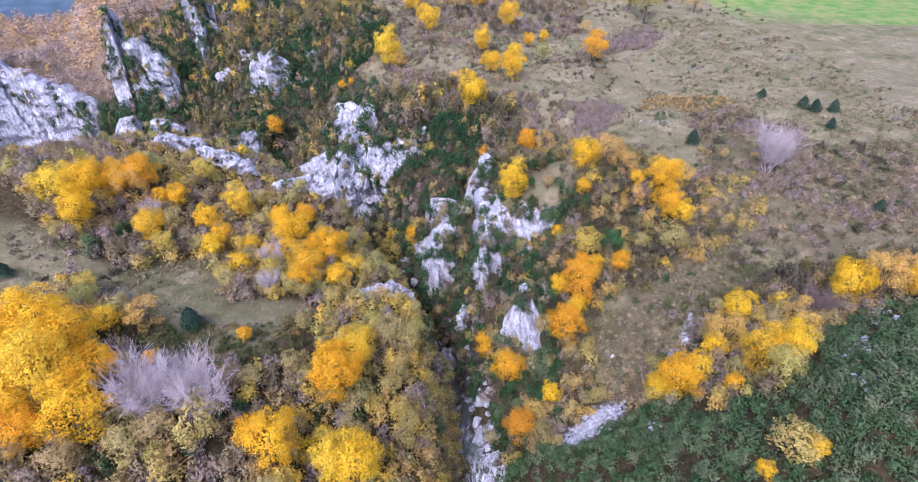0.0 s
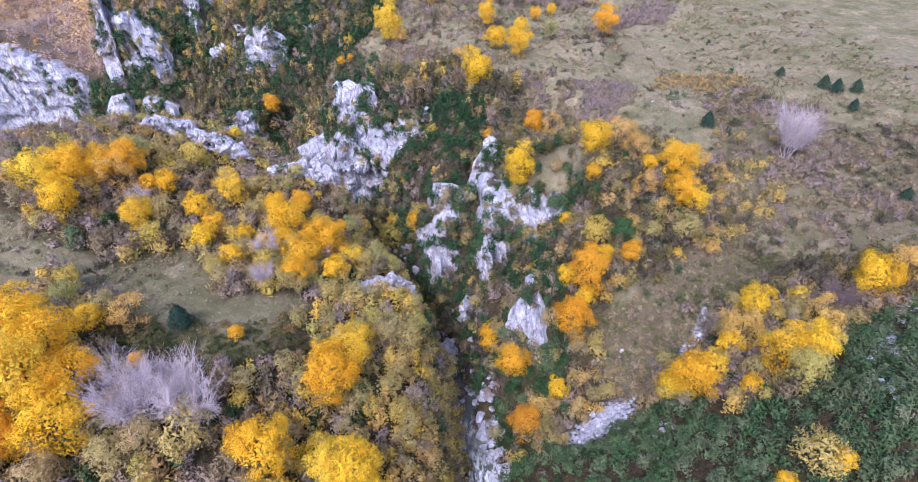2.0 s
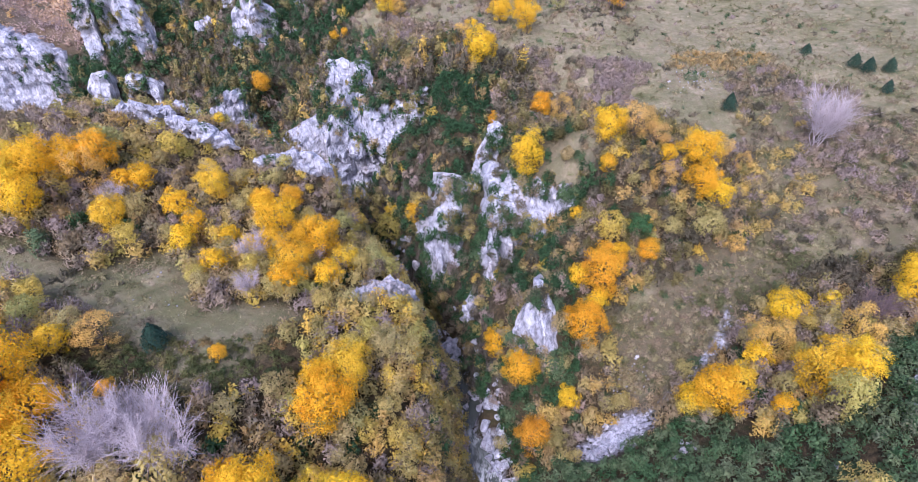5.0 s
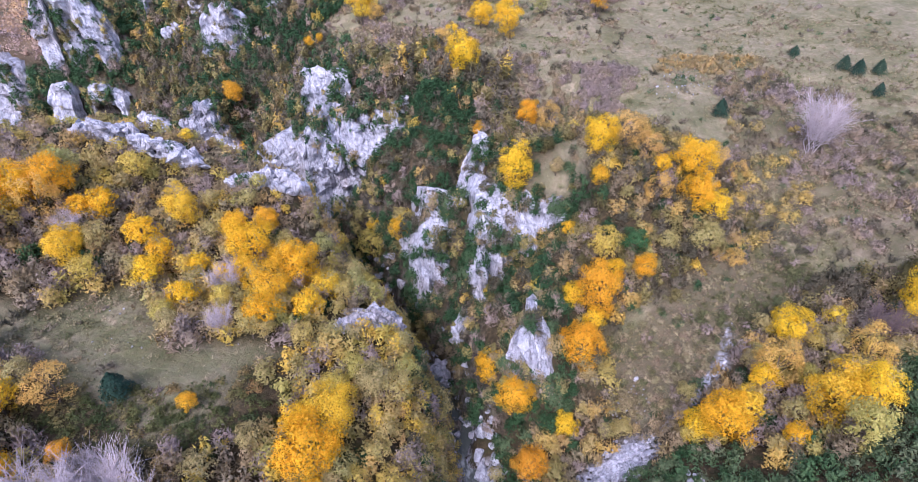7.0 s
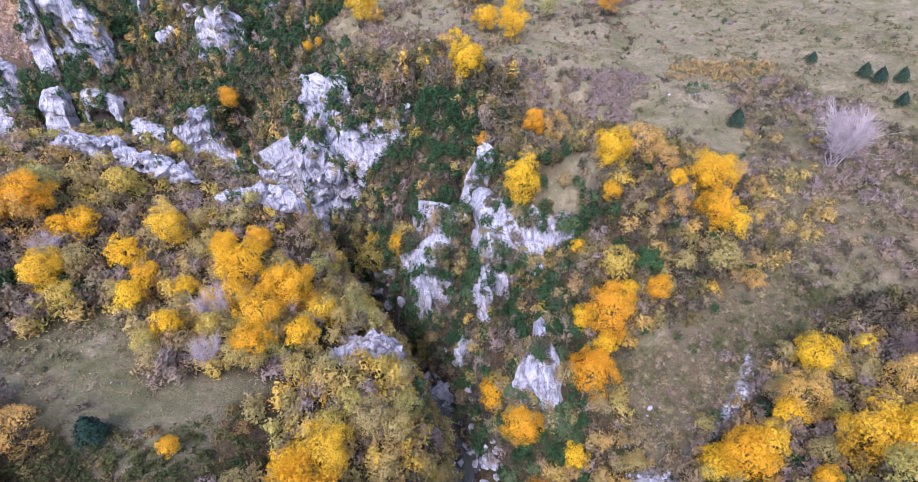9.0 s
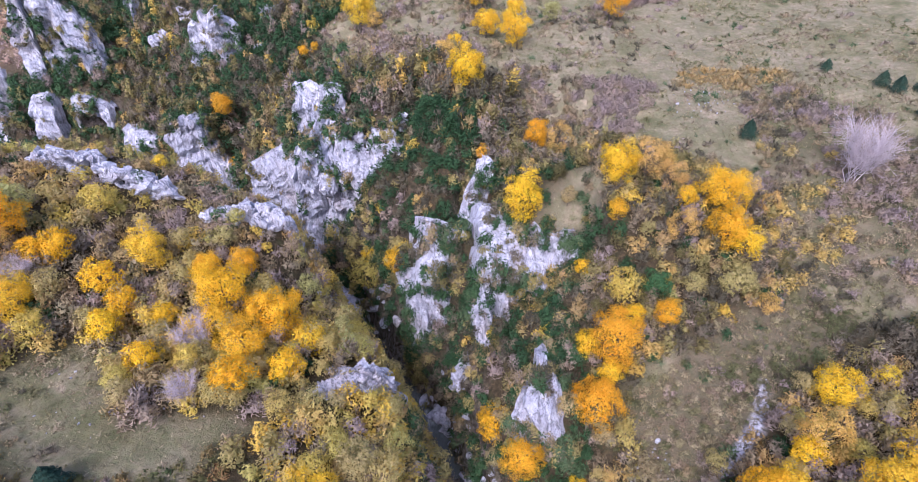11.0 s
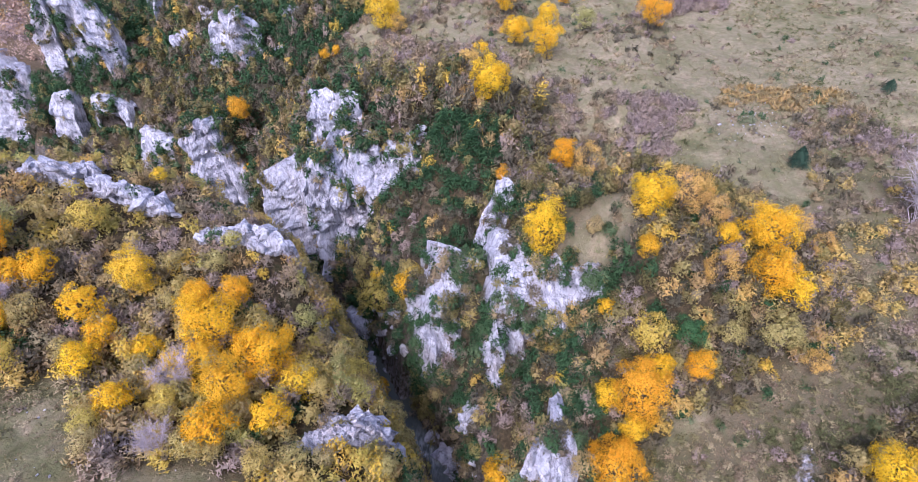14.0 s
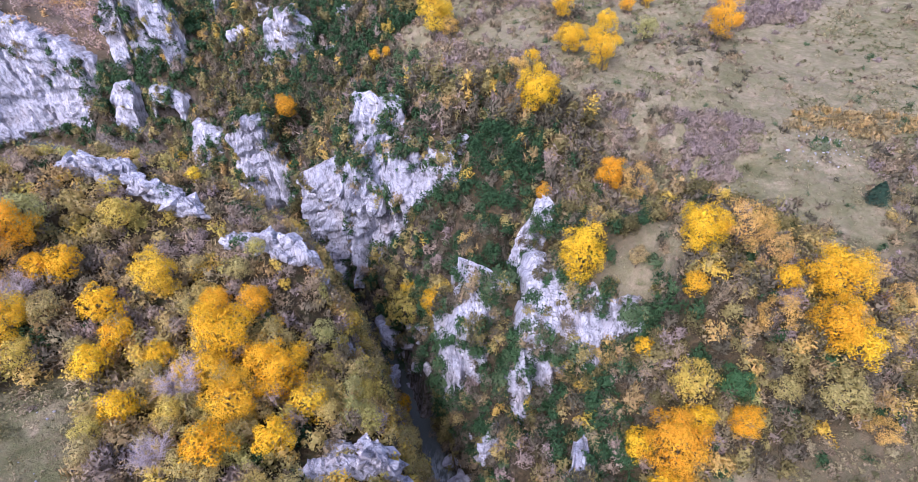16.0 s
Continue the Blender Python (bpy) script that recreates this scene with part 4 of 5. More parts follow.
GOLD_LABELS = ["golden-yellow beech in full autumn leaf on the hillside", "bright yellow autumn tree with a ragged crown"]
_gold = GOLDEN_A + GOLDEN_B + GOLDEN_C
plant([leafy_tree("golden_tree", GOLD_LEAF, "large golden-yellow beech in full autumn leaf", "tree", 20 + k, 6400, 0.0185, (1.0, 0.9, 1.08, 0.95)[k], "golden autumn trees") for k in range(4)],
      [q for q in _gold if q[2] > 5.6])
plant([leafy_tree("golden_tree", GOLD_LEAF, GOLD_LABELS[k % 2], "tree", 30 + k, 2500, 0.0285, (1.0, 0.9, 1.12, 1.0)[k], "golden autumn trees") for k in range(4)],
      [q for q in _gold if q[2] <= 5.6])
plant([leafy_tree("orange_tree", ORANGE_LEAF, "orange autumn tree with thinning leaves", "tree", 40 + k, 7600, 0.0165, 1.0, "orange autumn trees") for k in range(3)], ORANGE)
plant([leafy_tree("russet_tree", RUSSET_LEAF, "russet brown tree half bare in late autumn", "tree", 50 + k, 3200, 0.0225, 1.0, "russet autumn trees", False) for k in range(3)], RUSSET)
plant([leafy_tree("evergreen_tree", HOLM_LEAF, "dark evergreen tree among golden ones", "tree", 61, 3000, 0.031)], HOLM)
plant([bare_tree("bare_tree", "pale grey leafless tree with fine spreading twigs", 70 + k, PALE_BARK) for k in range(3)], BARE, (0.8, 1.0))
plant([bare_tree("bare_bush", "mauve-brown leafless bush among golden trees", 75, make_bark("mauve_bark", (0.12, 0.09, 0.09), (0.26, 0.19, 0.19)))], MAUVE, (0.8, 0.9))
plant([pine("pine_tree", "small dark green pine standing in dry grass", 80 + k) for k in range(2)], [(x, y, 0.72 * w) for x, y, w in CONIFER], (0.72, 0.85))


# ---- woods and scrub ----
def scatter(x0, x1, y0, y1, gap, seed):
    r = np.random.default_rng(seed)
    gx, gy = np.meshgrid(np.arange(x0, x1, gap), np.arange(y0, y1, gap))
    return gx.ravel() + r.uniform(-0.5, 0.5, gx.size) * gap, gy.ravel() + r.uniform(-0.5, 0.5, gx.size) * gap, r


def slope_at(x, y):
    return np.hypot(land(x + 0.8, y) - land(x - 0.8, y), land(x, y + 0.8) - land(x, y - 0.8)) / 1.6


def thicket(name, label, category, x, y, z, wide, tall, tone, leaf, per, size, r, spread=0.8, bare=False, far=1e9, inner=5, most=6):
    """Very many bushes, one object: each is a dome of leafy or twiggy lobes; wide: half the width, tall: the height, per: flecks on a bush of middling size, inner: coarse sprays within each lobe."""
    lobes = np.clip((1.5 + 2.3 * wide).astype(int), 2, most)
    own = np.repeat(np.arange(len(x)), lobes)
    n = len(own)
    turn, ring = r.uniform(0, 2 * math.pi, n), np.sqrt(r.uniform(0.02, 1, n))
    lift = np.sqrt(1 - 0.8 * ring ** 2) * r.uniform(0.4, 1.0, n)
    big = wide[own] * r.uniform(0.40, 0.68, n) / np.sqrt(np.clip(lobes[own] / 4, 0.7, 1.6))
    high = np.clip(tall / wide, 0.5, 1.5)[own] * big
    side = np.stack([np.cos(turn) * ring, np.sin(turn) * ring, lift], -1)
    at = np.stack([x[own] + side[:, 0] * 0.68 * wide[own], y[own] + side[:, 1] * 0.68 * wide[own], z[own] + np.maximum(lift * tall[own] - 0.7 * high, 0.35 * high)], -1)
    count = np.maximum((per * big * (big + high) / 1.1).astype(int), 4)
    count = np.where(y[own] > far, np.maximum(count * 0.34, 3), count).astype(int)
    of = np.repeat(np.arange(n), count)
    m = len(of)
    out = unit(r.normal(size=(m, 3)) * (1, 1, 0.9) + 0.75 * side[of] * (1, 1, 0.8) + (0, 0, 0.2))
    rad = np.clip(r.normal(0.98, 0.22, m), 0.3, 1.6)
    pos = at[of] + out * rad[:, None] * np.stack([big, big, high], -1)[of]
    soft = unit(0.6 * out + 0.55 * unit(side[of] + (0, 0, 0.15)))
    grow = size * r.uniform(0.8, 1.2, m) * np.where(y[own[of]] > far, 1.65, 1.0)
    if bare:
        cut = int(0.38 * m)
        order = r.permutation(m)
        of, pos, soft, grow = of[order], pos[order], soft[order], grow[order]
        pieces = [twigs(pos[:cut], soft[:cut], grow[:cut] * 1.3, r), sprays(pos[cut:], soft[cut:], grow[cut:], r, spread, 0.6)]
    else:
        pieces = [sprays(pos, soft, grow, r, spread)]
    tones = [np.repeat(tone[own[of]], 3)]
    if inner:
        of = np.repeat(np.arange(n), inner)
        out = unit(r.normal(size=(len(of), 3)) + 0.5 * side[of])
        pos = at[of] + out * np.stack([big, big, high], -1)[of] * r.uniform(0.2, 0.72, (len(of), 1))
        pieces.append(sprays(pos, unit(out + 0.6 * side[of]), np.clip(0.62 * big[of], 0.15, 0.7), r, 0.6, 0.85))
        tones.append(np.repeat(tone[own[of]], 3))
    v, f, nrm = joined(pieces)
    me = quick_mesh(name, v, f, True, leaf, np.concatenate(tones), nrm)
    return tagged(new(name, me), label, category, kind="stuff")


def in_the_valley(x, y):
    """The stretch of country that the gorge and its two rims open on."""
    return np.abs(x + 4) < 0.95 * y + 14


def by_line(x, y, line):
    """Distance from a run of points in the plan."""
    best = np.full(np.shape(x), 1e9)
    for a, b in zip(line[:-1], line[1:]):
        dx, dy = b[0] - a[0], b[1] - a[1]
        t = np.clip(((x - a[0]) * dx + (y - a[1]) * dy) / (dx * dx + dy * dy), 0, 1)
        best = np.minimum(best, np.hypot(x - a[0] - t * dx, y - a[1] - t * dy))
    return best


# low rank weeds below the meadow
WEEDY = [(-57, 66), (-52, 74), (-44, 71), (-34, 75), (-25, 78), (-25, 71), (-33, 65), (-46, 61)]


def woods():
    x, y, r = scatter(-175, 110, 36, 300, 2.05, 5)
    some = in_the_valley(x, y)
    x, y = x[some], y[some]
    z = land(x, y)
    s = slope_at(x, y)
    d, vals = river_at(x, y)
    mix = fbm(x / 17, y / 17, 71, 3)
    keep = (openness(x, y) < 0.5) & ~inside(x, y, GREEN_SLOPE) & (np.abs(d) > vals[1] + 1.6) & (dry_bed(x, y) < 0.3) & (x > -0.62 * y + 3 - 400 * (y < 225))
    north = d > 0
    keep &= north | (d > -70)
    wall = (s > 1.15) | (north & (x < 8) & (y < 182) & (d < 36)) | (north & (x < 24) & (y > 98) & (y < 131))
    grove = inside(x, y, [(-19, 146), (-3, 141), (5, 152), (0, 163), (-11, 168), (-19, 160)])
    keep &= ~inside(x, y, WEEDY)
    for line, label, count, size in OUTCROPS[:10]:
        keep &= (by_line(x, y - 0.4, line) > (2.3 if line[0][0] > -26 else 1.1) * size) | (r.uniform(size=x.size) < 0.12)
    keep &= (by_line(x, y, BIG_CLIFF) > 6) & (by_line(x, y, PILLAR) > 4) & (by_line(x, y, CAVE_WALL) > 7)
    keep &= ~((d > -14) & (d < 3) & (x < -52) & (x > -92) & (r.uniform(size=x.size) < 0.85))
    ridge = north & (x >= 12) & (x < 60) & (y > 95) & (y < 150)
    far_slope = north & (x < 12) & (y > 175)
    dark = np.where(grove, 0.8, np.where(far_slope, np.clip(0.40 + 0.6 * mix, 0.1, 0.8), np.where(wall & north, np.clip(0.42 + 0.6 * mix, 0.12, 0.85), np.where(ridge, 0.12, 0.05))))
    green = keep & (r.uniform(size=x.size) < dark)
    bare = np.where(ridge, 0.60, np.where(far_slope, 0.52, np.where(north, 0.68, np.where((x > -26) & (y < 106), 0.32, np.clip(0.62 + 0.4 * mix, 0.35, 0.88)))))
    brown = keep & ~green & (r.uniform(size=x.size) < bare)
    olive = keep & ~green & ~brown
    crest = np.interp(x, [-140, -100, -80, -68, -56, -33, -20], [100, 112, 121, 126.5, 126, 120.5, 119])
    low = np.where(~north & (x < -20), 0.6 + 0.4 * smooth((crest - 4 - y) / 16), np.where(north & (y > 150), 1.3, 1.0))
    # north bank past y 92: mostly darker tones, slightly narrower bushes
    north_side = north & (y > 92)
    return x, y, z, r, green, brown, olive, low, north_side


wx, wy, wz, wr, is_green, is_brown, is_olive, w_low, w_north_side = woods()


def sizes(mask, lo, hi, high=0.9, tones=1.0):
    wide = wr.uniform(lo, hi, mask.sum()) * (0.6 + 0.4 * w_low[mask]) * np.where(w_north_side[mask], 1.0, 1.12)
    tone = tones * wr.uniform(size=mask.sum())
    tone = np.where(w_north_side[mask], np.where(tone < 0.85, 0.30 * tone, tone), tone if tones < 1 else 0.22 + 0.78 * tone)
    return wx[mask], wy[mask], wz[mask] - 0.25, wide, wide * w_low[mask] * wr.uniform(high, high + 0.9, mask.sum()), tone


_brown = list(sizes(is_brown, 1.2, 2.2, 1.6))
_mauve = w_north_side[is_brown] & (wr.uniform(size=len(_brown[5])) < 0.14)
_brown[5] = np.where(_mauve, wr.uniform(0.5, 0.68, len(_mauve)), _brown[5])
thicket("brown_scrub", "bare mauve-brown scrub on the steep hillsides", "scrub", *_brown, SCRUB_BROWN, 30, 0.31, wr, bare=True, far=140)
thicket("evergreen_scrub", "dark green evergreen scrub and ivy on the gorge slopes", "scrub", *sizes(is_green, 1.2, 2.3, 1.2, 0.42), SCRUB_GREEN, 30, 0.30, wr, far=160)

# of the olive-leaved ones the largest are trees of their own, the rest is scrub
_olive = np.flatnonzero(is_olive)
wr.shuffle(_olive)
_near = _olive[(wx[_olive] > -85) & (wx[_olive] < 62) & (wy[_olive] < 140) & (w_low[_olive] > 0.95) & ~((wx[_olive] > 6) & (wy[_olive] > 95))]
_trees = _near[:120]
plant([leafy_tree("hornbeam_tree", OLIVE_LEAF, "olive-green hornbeam turning yellow in the wood", "tree", 90 + k, 1500, 0.034, (1.0, 1.15, 0.9, 1.05)[k], "hornbeams of the wood") for k in range(4)],
      OLIVE_A + OLIVE_B + [(float(wx[i]), float(wy[i]), float(wr.uniform(2.5, 4.0))) for i in _trees])
_rest = np.zeros(len(wx), bool)
_rest[np.setdiff1d(_olive, _trees)] = True
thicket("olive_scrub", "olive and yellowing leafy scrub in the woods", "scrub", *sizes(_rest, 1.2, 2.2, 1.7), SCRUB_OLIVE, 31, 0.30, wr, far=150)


def slope_scrub():
    x, y, r = scatter(-4, 112, 34, 88, 1.75, 15)
    d, vals = river_at(x, y)
    keep = inside(x + 2 * fbm(x / 6, y / 6, 3), y + 2 * fbm(x / 6, y / 6, 4), GREEN_SLOPE) & (d > vals[1] + 2) & (r.uniform(size=x.size) < 0.86 + 0.3 * fbm(x / 7, y / 7, 8))
    keep &= dry_bed(x, y) < 0.25
    x, y = x[keep], y[keep]
    wide = r.uniform(0.95, 1.9, x.size)
    thicket("evergreen_slope_scrub", "low dark green juniper and boxwood on the rocky slope", "scrub", x, y, land(x, y) - 0.1, wide, wide * r.uniform(1.1, 1.9, x.size),
            r.uniform(0.22, 1, x.size), SCRUB_GREEN, 34, 0.28, r)


slope_scrub()


def open_scrub():
    """Single bushes and brambles in the open grass."""
    x, y, r = scatter(-95, 135, 66, 300, 2.1, 25)
    lumps = fbm(x / 21, y / 21, 44, 3)
    bramble = inside(x, y, BRAMBLES) | inside(x, y, [(71, 170), (84, 170), (96, 150), (69, 139), (63, 139)])
    hedge = inside(x, y, [(57, 171), (80, 166), (86, 172), (82, 178), (62, 180)])
    chance = np.where(bramble, 0.75 + 0.5 * lumps, np.clip(0.55 * lumps - 0.08, 0.04, 0.6) + 0.25 * inside(x, y, HAY_SLOPE))
    chance = np.where(hedge, 0.9, chance)
    chance = np.where((y > 200) & (x < 60), np.clip(0.2 + lumps * 0.9, 0.05, 0.8), chance)
    keep = (openness(x, y) > 0.5) & (r.uniform(size=x.size) < chance)
    x, y = x[keep], y[keep]
    wide = r.uniform(0.5, 1.5, x.size) * np.where(hedge[keep], 1.5, np.where(bramble[keep], 1.3, 1))
    tone = np.where(hedge[keep], r.uniform(0.82, 1, x.size), r.uniform(size=x.size) * 0.8)
    thicket("bramble_scrub", "mauve-brown brambles and dry bushes in the open grass", "scrub", x, y, land(x, y) - 0.1, wide, wide * r.uniform(0.7, 1.4, x.size),
            np.clip(tone, 0, 1), SCRUB_BROWN, 28, 0.30, r, bare=True, far=150)
    x, y, r = scatter(-95, 135, 66, 300, 5.0, 26)
    keep = (openness(x, y) > 0.5) & (r.uniform(size=x.size) < 0.16 + 0.3 * fbm(x / 16, y / 16, 47))
    x, y = x[keep], y[keep]
    wide = r.uniform(0.4, 1.2, x.size)
    thicket("juniper_scrub", "small dark green juniper bushes in the meadows", "scrub", x, y, land(x, y) - 0.1, wide, wide * r.uniform(0.9, 1.6, x.size),
            r.uniform(size=x.size), SCRUB_GREEN, 60, 0.16, r)


def plateau_thickets():
    """Dense thickets on the plateau: outline, share of the ground, tones from and to, size, leaf."""
    zones = (("mauve_thicket", "dense mauve-brown leafless thicket on the plateau", [(34, 159), (46, 153), (52, 173), (36, 175)], 0.85, 0.50, 0.68, 1.5, SCRUB_BROWN),
             ("rim_thicket", "dark brown thicket along the gorge rim", [(6, 141), (29, 139), (36, 160), (35, 174), (14, 178)], 0.8, 0.0, 0.66, 1.35, SCRUB_BROWN),
             ("mauve_thicket", "mauve-brown thicket round a pale bare tree", [(69, 120), (80, 118), (97, 150), (83, 156)], 0.6, 0.45, 0.68, 1.2, SCRUB_BROWN),
             ("brown_thicket", "brown bramble thicket on the plateau", [(66, 145), (77, 143), (90, 168), (77, 172)], 0.6, 0.0, 0.9, 1.1, SCRUB_BROWN),
             ("brown_thicket", "brown bramble thicket below the plateau", [(74, 109), (90, 103), (112, 112), (100, 124), (78, 122)], 0.6, 0.3, 0.66, 1.1, SCRUB_BROWN),
             ("brown_thicket", "brown thicket beside the golden ridge", [(50, 107), (56, 105), (66, 133), (58, 136)], 0.75, 0.1, 0.66, 1.3, SCRUB_BROWN),
             ("olive_thicket", "olive-green bushes among brown brambles", [(54, 108), (66, 108), (77, 138), (65, 141)], 0.5, 0.5, 0.66, 1.2, SCRUB_OLIVE),
             ("brown_thicket", "dense brown thicket on the wooded ridge", [(14, 98), (36, 105), (56, 111), (63, 130), (47, 141), (32, 147), (28, 134), (26, 122), (12, 112)], 0.62, 0.0, 0.9, 1.25, SCRUB_BROWN),
             ("olive_thicket", "olive and yellowing bushes on the wooded ridge", [(14, 98), (36, 105), (56, 111), (63, 130), (47, 141), (32, 147), (28, 134), (26, 122), (12, 112)], 0.24, 0.0, 1.0, 1.25, SCRUB_OLIVE),
             ("brown_thicket", "grey-brown thicket on the slope above the cave", [(-146, 208), (-100, 206), (-60, 195), (-20, 175), (-12, 196), (-45, 220), (-60, 245), (-112, 252), (-146, 222)], 0.35, 0.0, 0.12, 1.7, SCRUB_BROWN),
             ("evergreen_thicket", "dark evergreen thicket on the slope above the cave", [(-146, 208), (-100, 206), (-60, 195), (-20, 175), (-12, 196), (-45, 220), (-60, 245), (-112, 252), (-146, 222)], 0.25, 0.0, 0.4, 1.6, SCRUB_GREEN),
             ("mauve_thicket", "mauve-brown bushes on the far plateau", [(46, 219), (50, 246), (84, 247), (77, 223)], 0.5, 0.50, 0.68, 1.5, SCRUB_BROWN),
             ("evergreen_thicket", "low grey-green juniper beside a hedge", [(50, 164), (66, 162), (66, 167), (52, 172)], 0.3, 0.2, 1.0, 1.1, SCRUB_GREEN),
             ("brown_thicket", "brown and mauve bushes round the golden trees of the plateau", [(-38, 222), (10, 212), (18, 236), (-26, 247)], 0.5, 0.0, 0.7, 1.5, SCRUB_BROWN),
             ("brown_thicket", "brown and mauve bushes at the far side of the plateau", [(-24, 246), (53, 247), (62, 294), (-30, 296)], 0.5, 0.0, 0.8, 1.7, SCRUB_BROWN),
             ("mauve_thicket", "mauve-brown bushes along the rim of the woods", [(-28, 200), (-6, 186), (10, 180), (16, 190), (0, 205), (-24, 214)], 0.55, 0.2, 0.68, 1.5, SCRUB_BROWN))
    for k, (name, label, outline, share, lo, hi, size, leaf) in enumerate(zones):
        xs, ys = [q[0] for q in outline], [q[1] for q in outline]
        x, y, r = scatter(min(xs) - 4, max(xs) + 4, min(ys) - 4, max(ys) + 4, 2.2, 140 + k)
        keep = inside(x + 3.5 * fbm(x / 7, y / 7, 141, 3), y + 3.5 * fbm(x / 7, y / 7, 142, 3), outline) & (r.uniform(size=x.size) < share + 0.7 * fbm(x / 9, y / 9, 143 + k, 2)) & (by_line(x, y, CAVE_WALL) > 7)
        x, y = x[keep], y[keep]
        wide = size * r.uniform(0.9, 1.6, x.size)
        thicket(name, label, "scrub", x, y, land(x, y) - 0.2, wide, wide * r.uniform(1.1, 1.8, x.size), r.uniform(lo, hi, x.size), leaf, 28, 0.30, r, bare=leaf is SCRUB_BROWN, far=180)


open_scrub()
plateau_thickets()


def grass_tufts():
    x, y, r = scatter(-98, 130, 66, 200, 1.1, 35)
    keep = (openness(x, y) > 0.5) & (r.uniform(size=x.size) < 0.75)
    x, y = x[keep], y[keep]
    wide = r.uniform(0.25, 0.6, x.size)
    tone = np.clip(0.5 + 0.45 * fbm(x / 9, y / 9, 49) + r.normal(0, 0.12, x.size), 0, 1)
    thicket("dry_grass", "dry tan and olive grass of the open meadows", "grass", x, y, land(x, y) - 0.05, wide, wide * 0.7, tone, GRASS_BLADE, 24, 0.2, r, bare=True, inner=0)


grass_tufts()


def weeds():
    """Low dry weeds and fern in patches over the open ground."""
    x, y, r = scatter(-98, 130, 66, 260, 1.25, 36)
    patch = fbm(x / 8, y / 8, 52, 4)
    keep = (openness(x, y) > 0.5) & (dry_bed(x, y) < 0.2) & (r.uniform(size=x.size) < np.clip(0.30 + 0.75 * patch + 0.5 * inside(x, y, HAY_SLOPE) + 0.3 * inside(x, y, BRAMBLES), 0.03, 0.95))
    x, y = x[keep], y[keep]
    wide = r.uniform(0.45, 1.1, x.size)
    tone = np.clip(0.45 + 0.5 * fbm(x / 15, y / 15, 53) + r.normal(0, 0.2, x.size), 0, 1)
    thicket("weeds", "patches of low brown and olive weeds in the meadows", "weeds", x, y, land(x, y) - 0.1, wide, wide * r.uniform(0.5, 1.0, x.size), tone, GRASS_BLADE, 34, 0.2, r, far=150, inner=1)
    x, y, r = scatter(18, 74, 78, 118, 1.05, 38)
    keep = inside(x + 3 * fbm(x / 9, y / 9, 62, 3), y, HAY_SLOPE) & (dry_bed(x, y) < 0.2) & (r.uniform(size=x.size) < 0.6 + 0.6 * fbm(x / 6, y / 6, 54, 3))
    x, y = x[keep], y[keep]
    wide = r.uniform(0.4, 0.95, x.size)
    tone = np.clip(0.12 + 0.5 * fbm(x / 8, y / 8, 55) + r.normal(0, 0.22, x.size), 0, 1)
    thicket("rank_weeds", "rank olive and brown herbs on the gully slope", "weeds", x, y, land(x, y) - 0.1, wide, wide * r.uniform(0.8, 1.4, x.size), tone, GRASS_BLADE, 110, 0.17, r)

    x, y, r = scatter(-60, -22, 58, 80, 1.0, 39)
    keep = inside(x + 2 * fbm(x / 6, y / 6, 64, 3), y + 2 * fbm(x / 6, y / 6, 65, 3), WEEDY) & (r.uniform(size=x.size) < 0.85)
    x, y = x[keep], y[keep]
    wide = r.uniform(0.4, 1.0, x.size)
    tone = np.clip(0.30 + 0.35 * fbm(x / 5, y / 5, 56) + r.normal(0, 0.15, x.size), 0, 1)
    thicket("bracken", "low dark green and brown bracken below the meadow", "weeds", x, y, land(x, y) - 0.1, wide, wide * r.uniform(0.6, 1.1, x.size), tone,
            make_leaves("bracken_leaves", [(0.06, 0.085, 0.03), (0.12, 0.13, 0.045), (0.24, 0.19, 0.08), (0.30, 0.17, 0.07)], 0.3, True), 70, 0.2, r)


weeds()


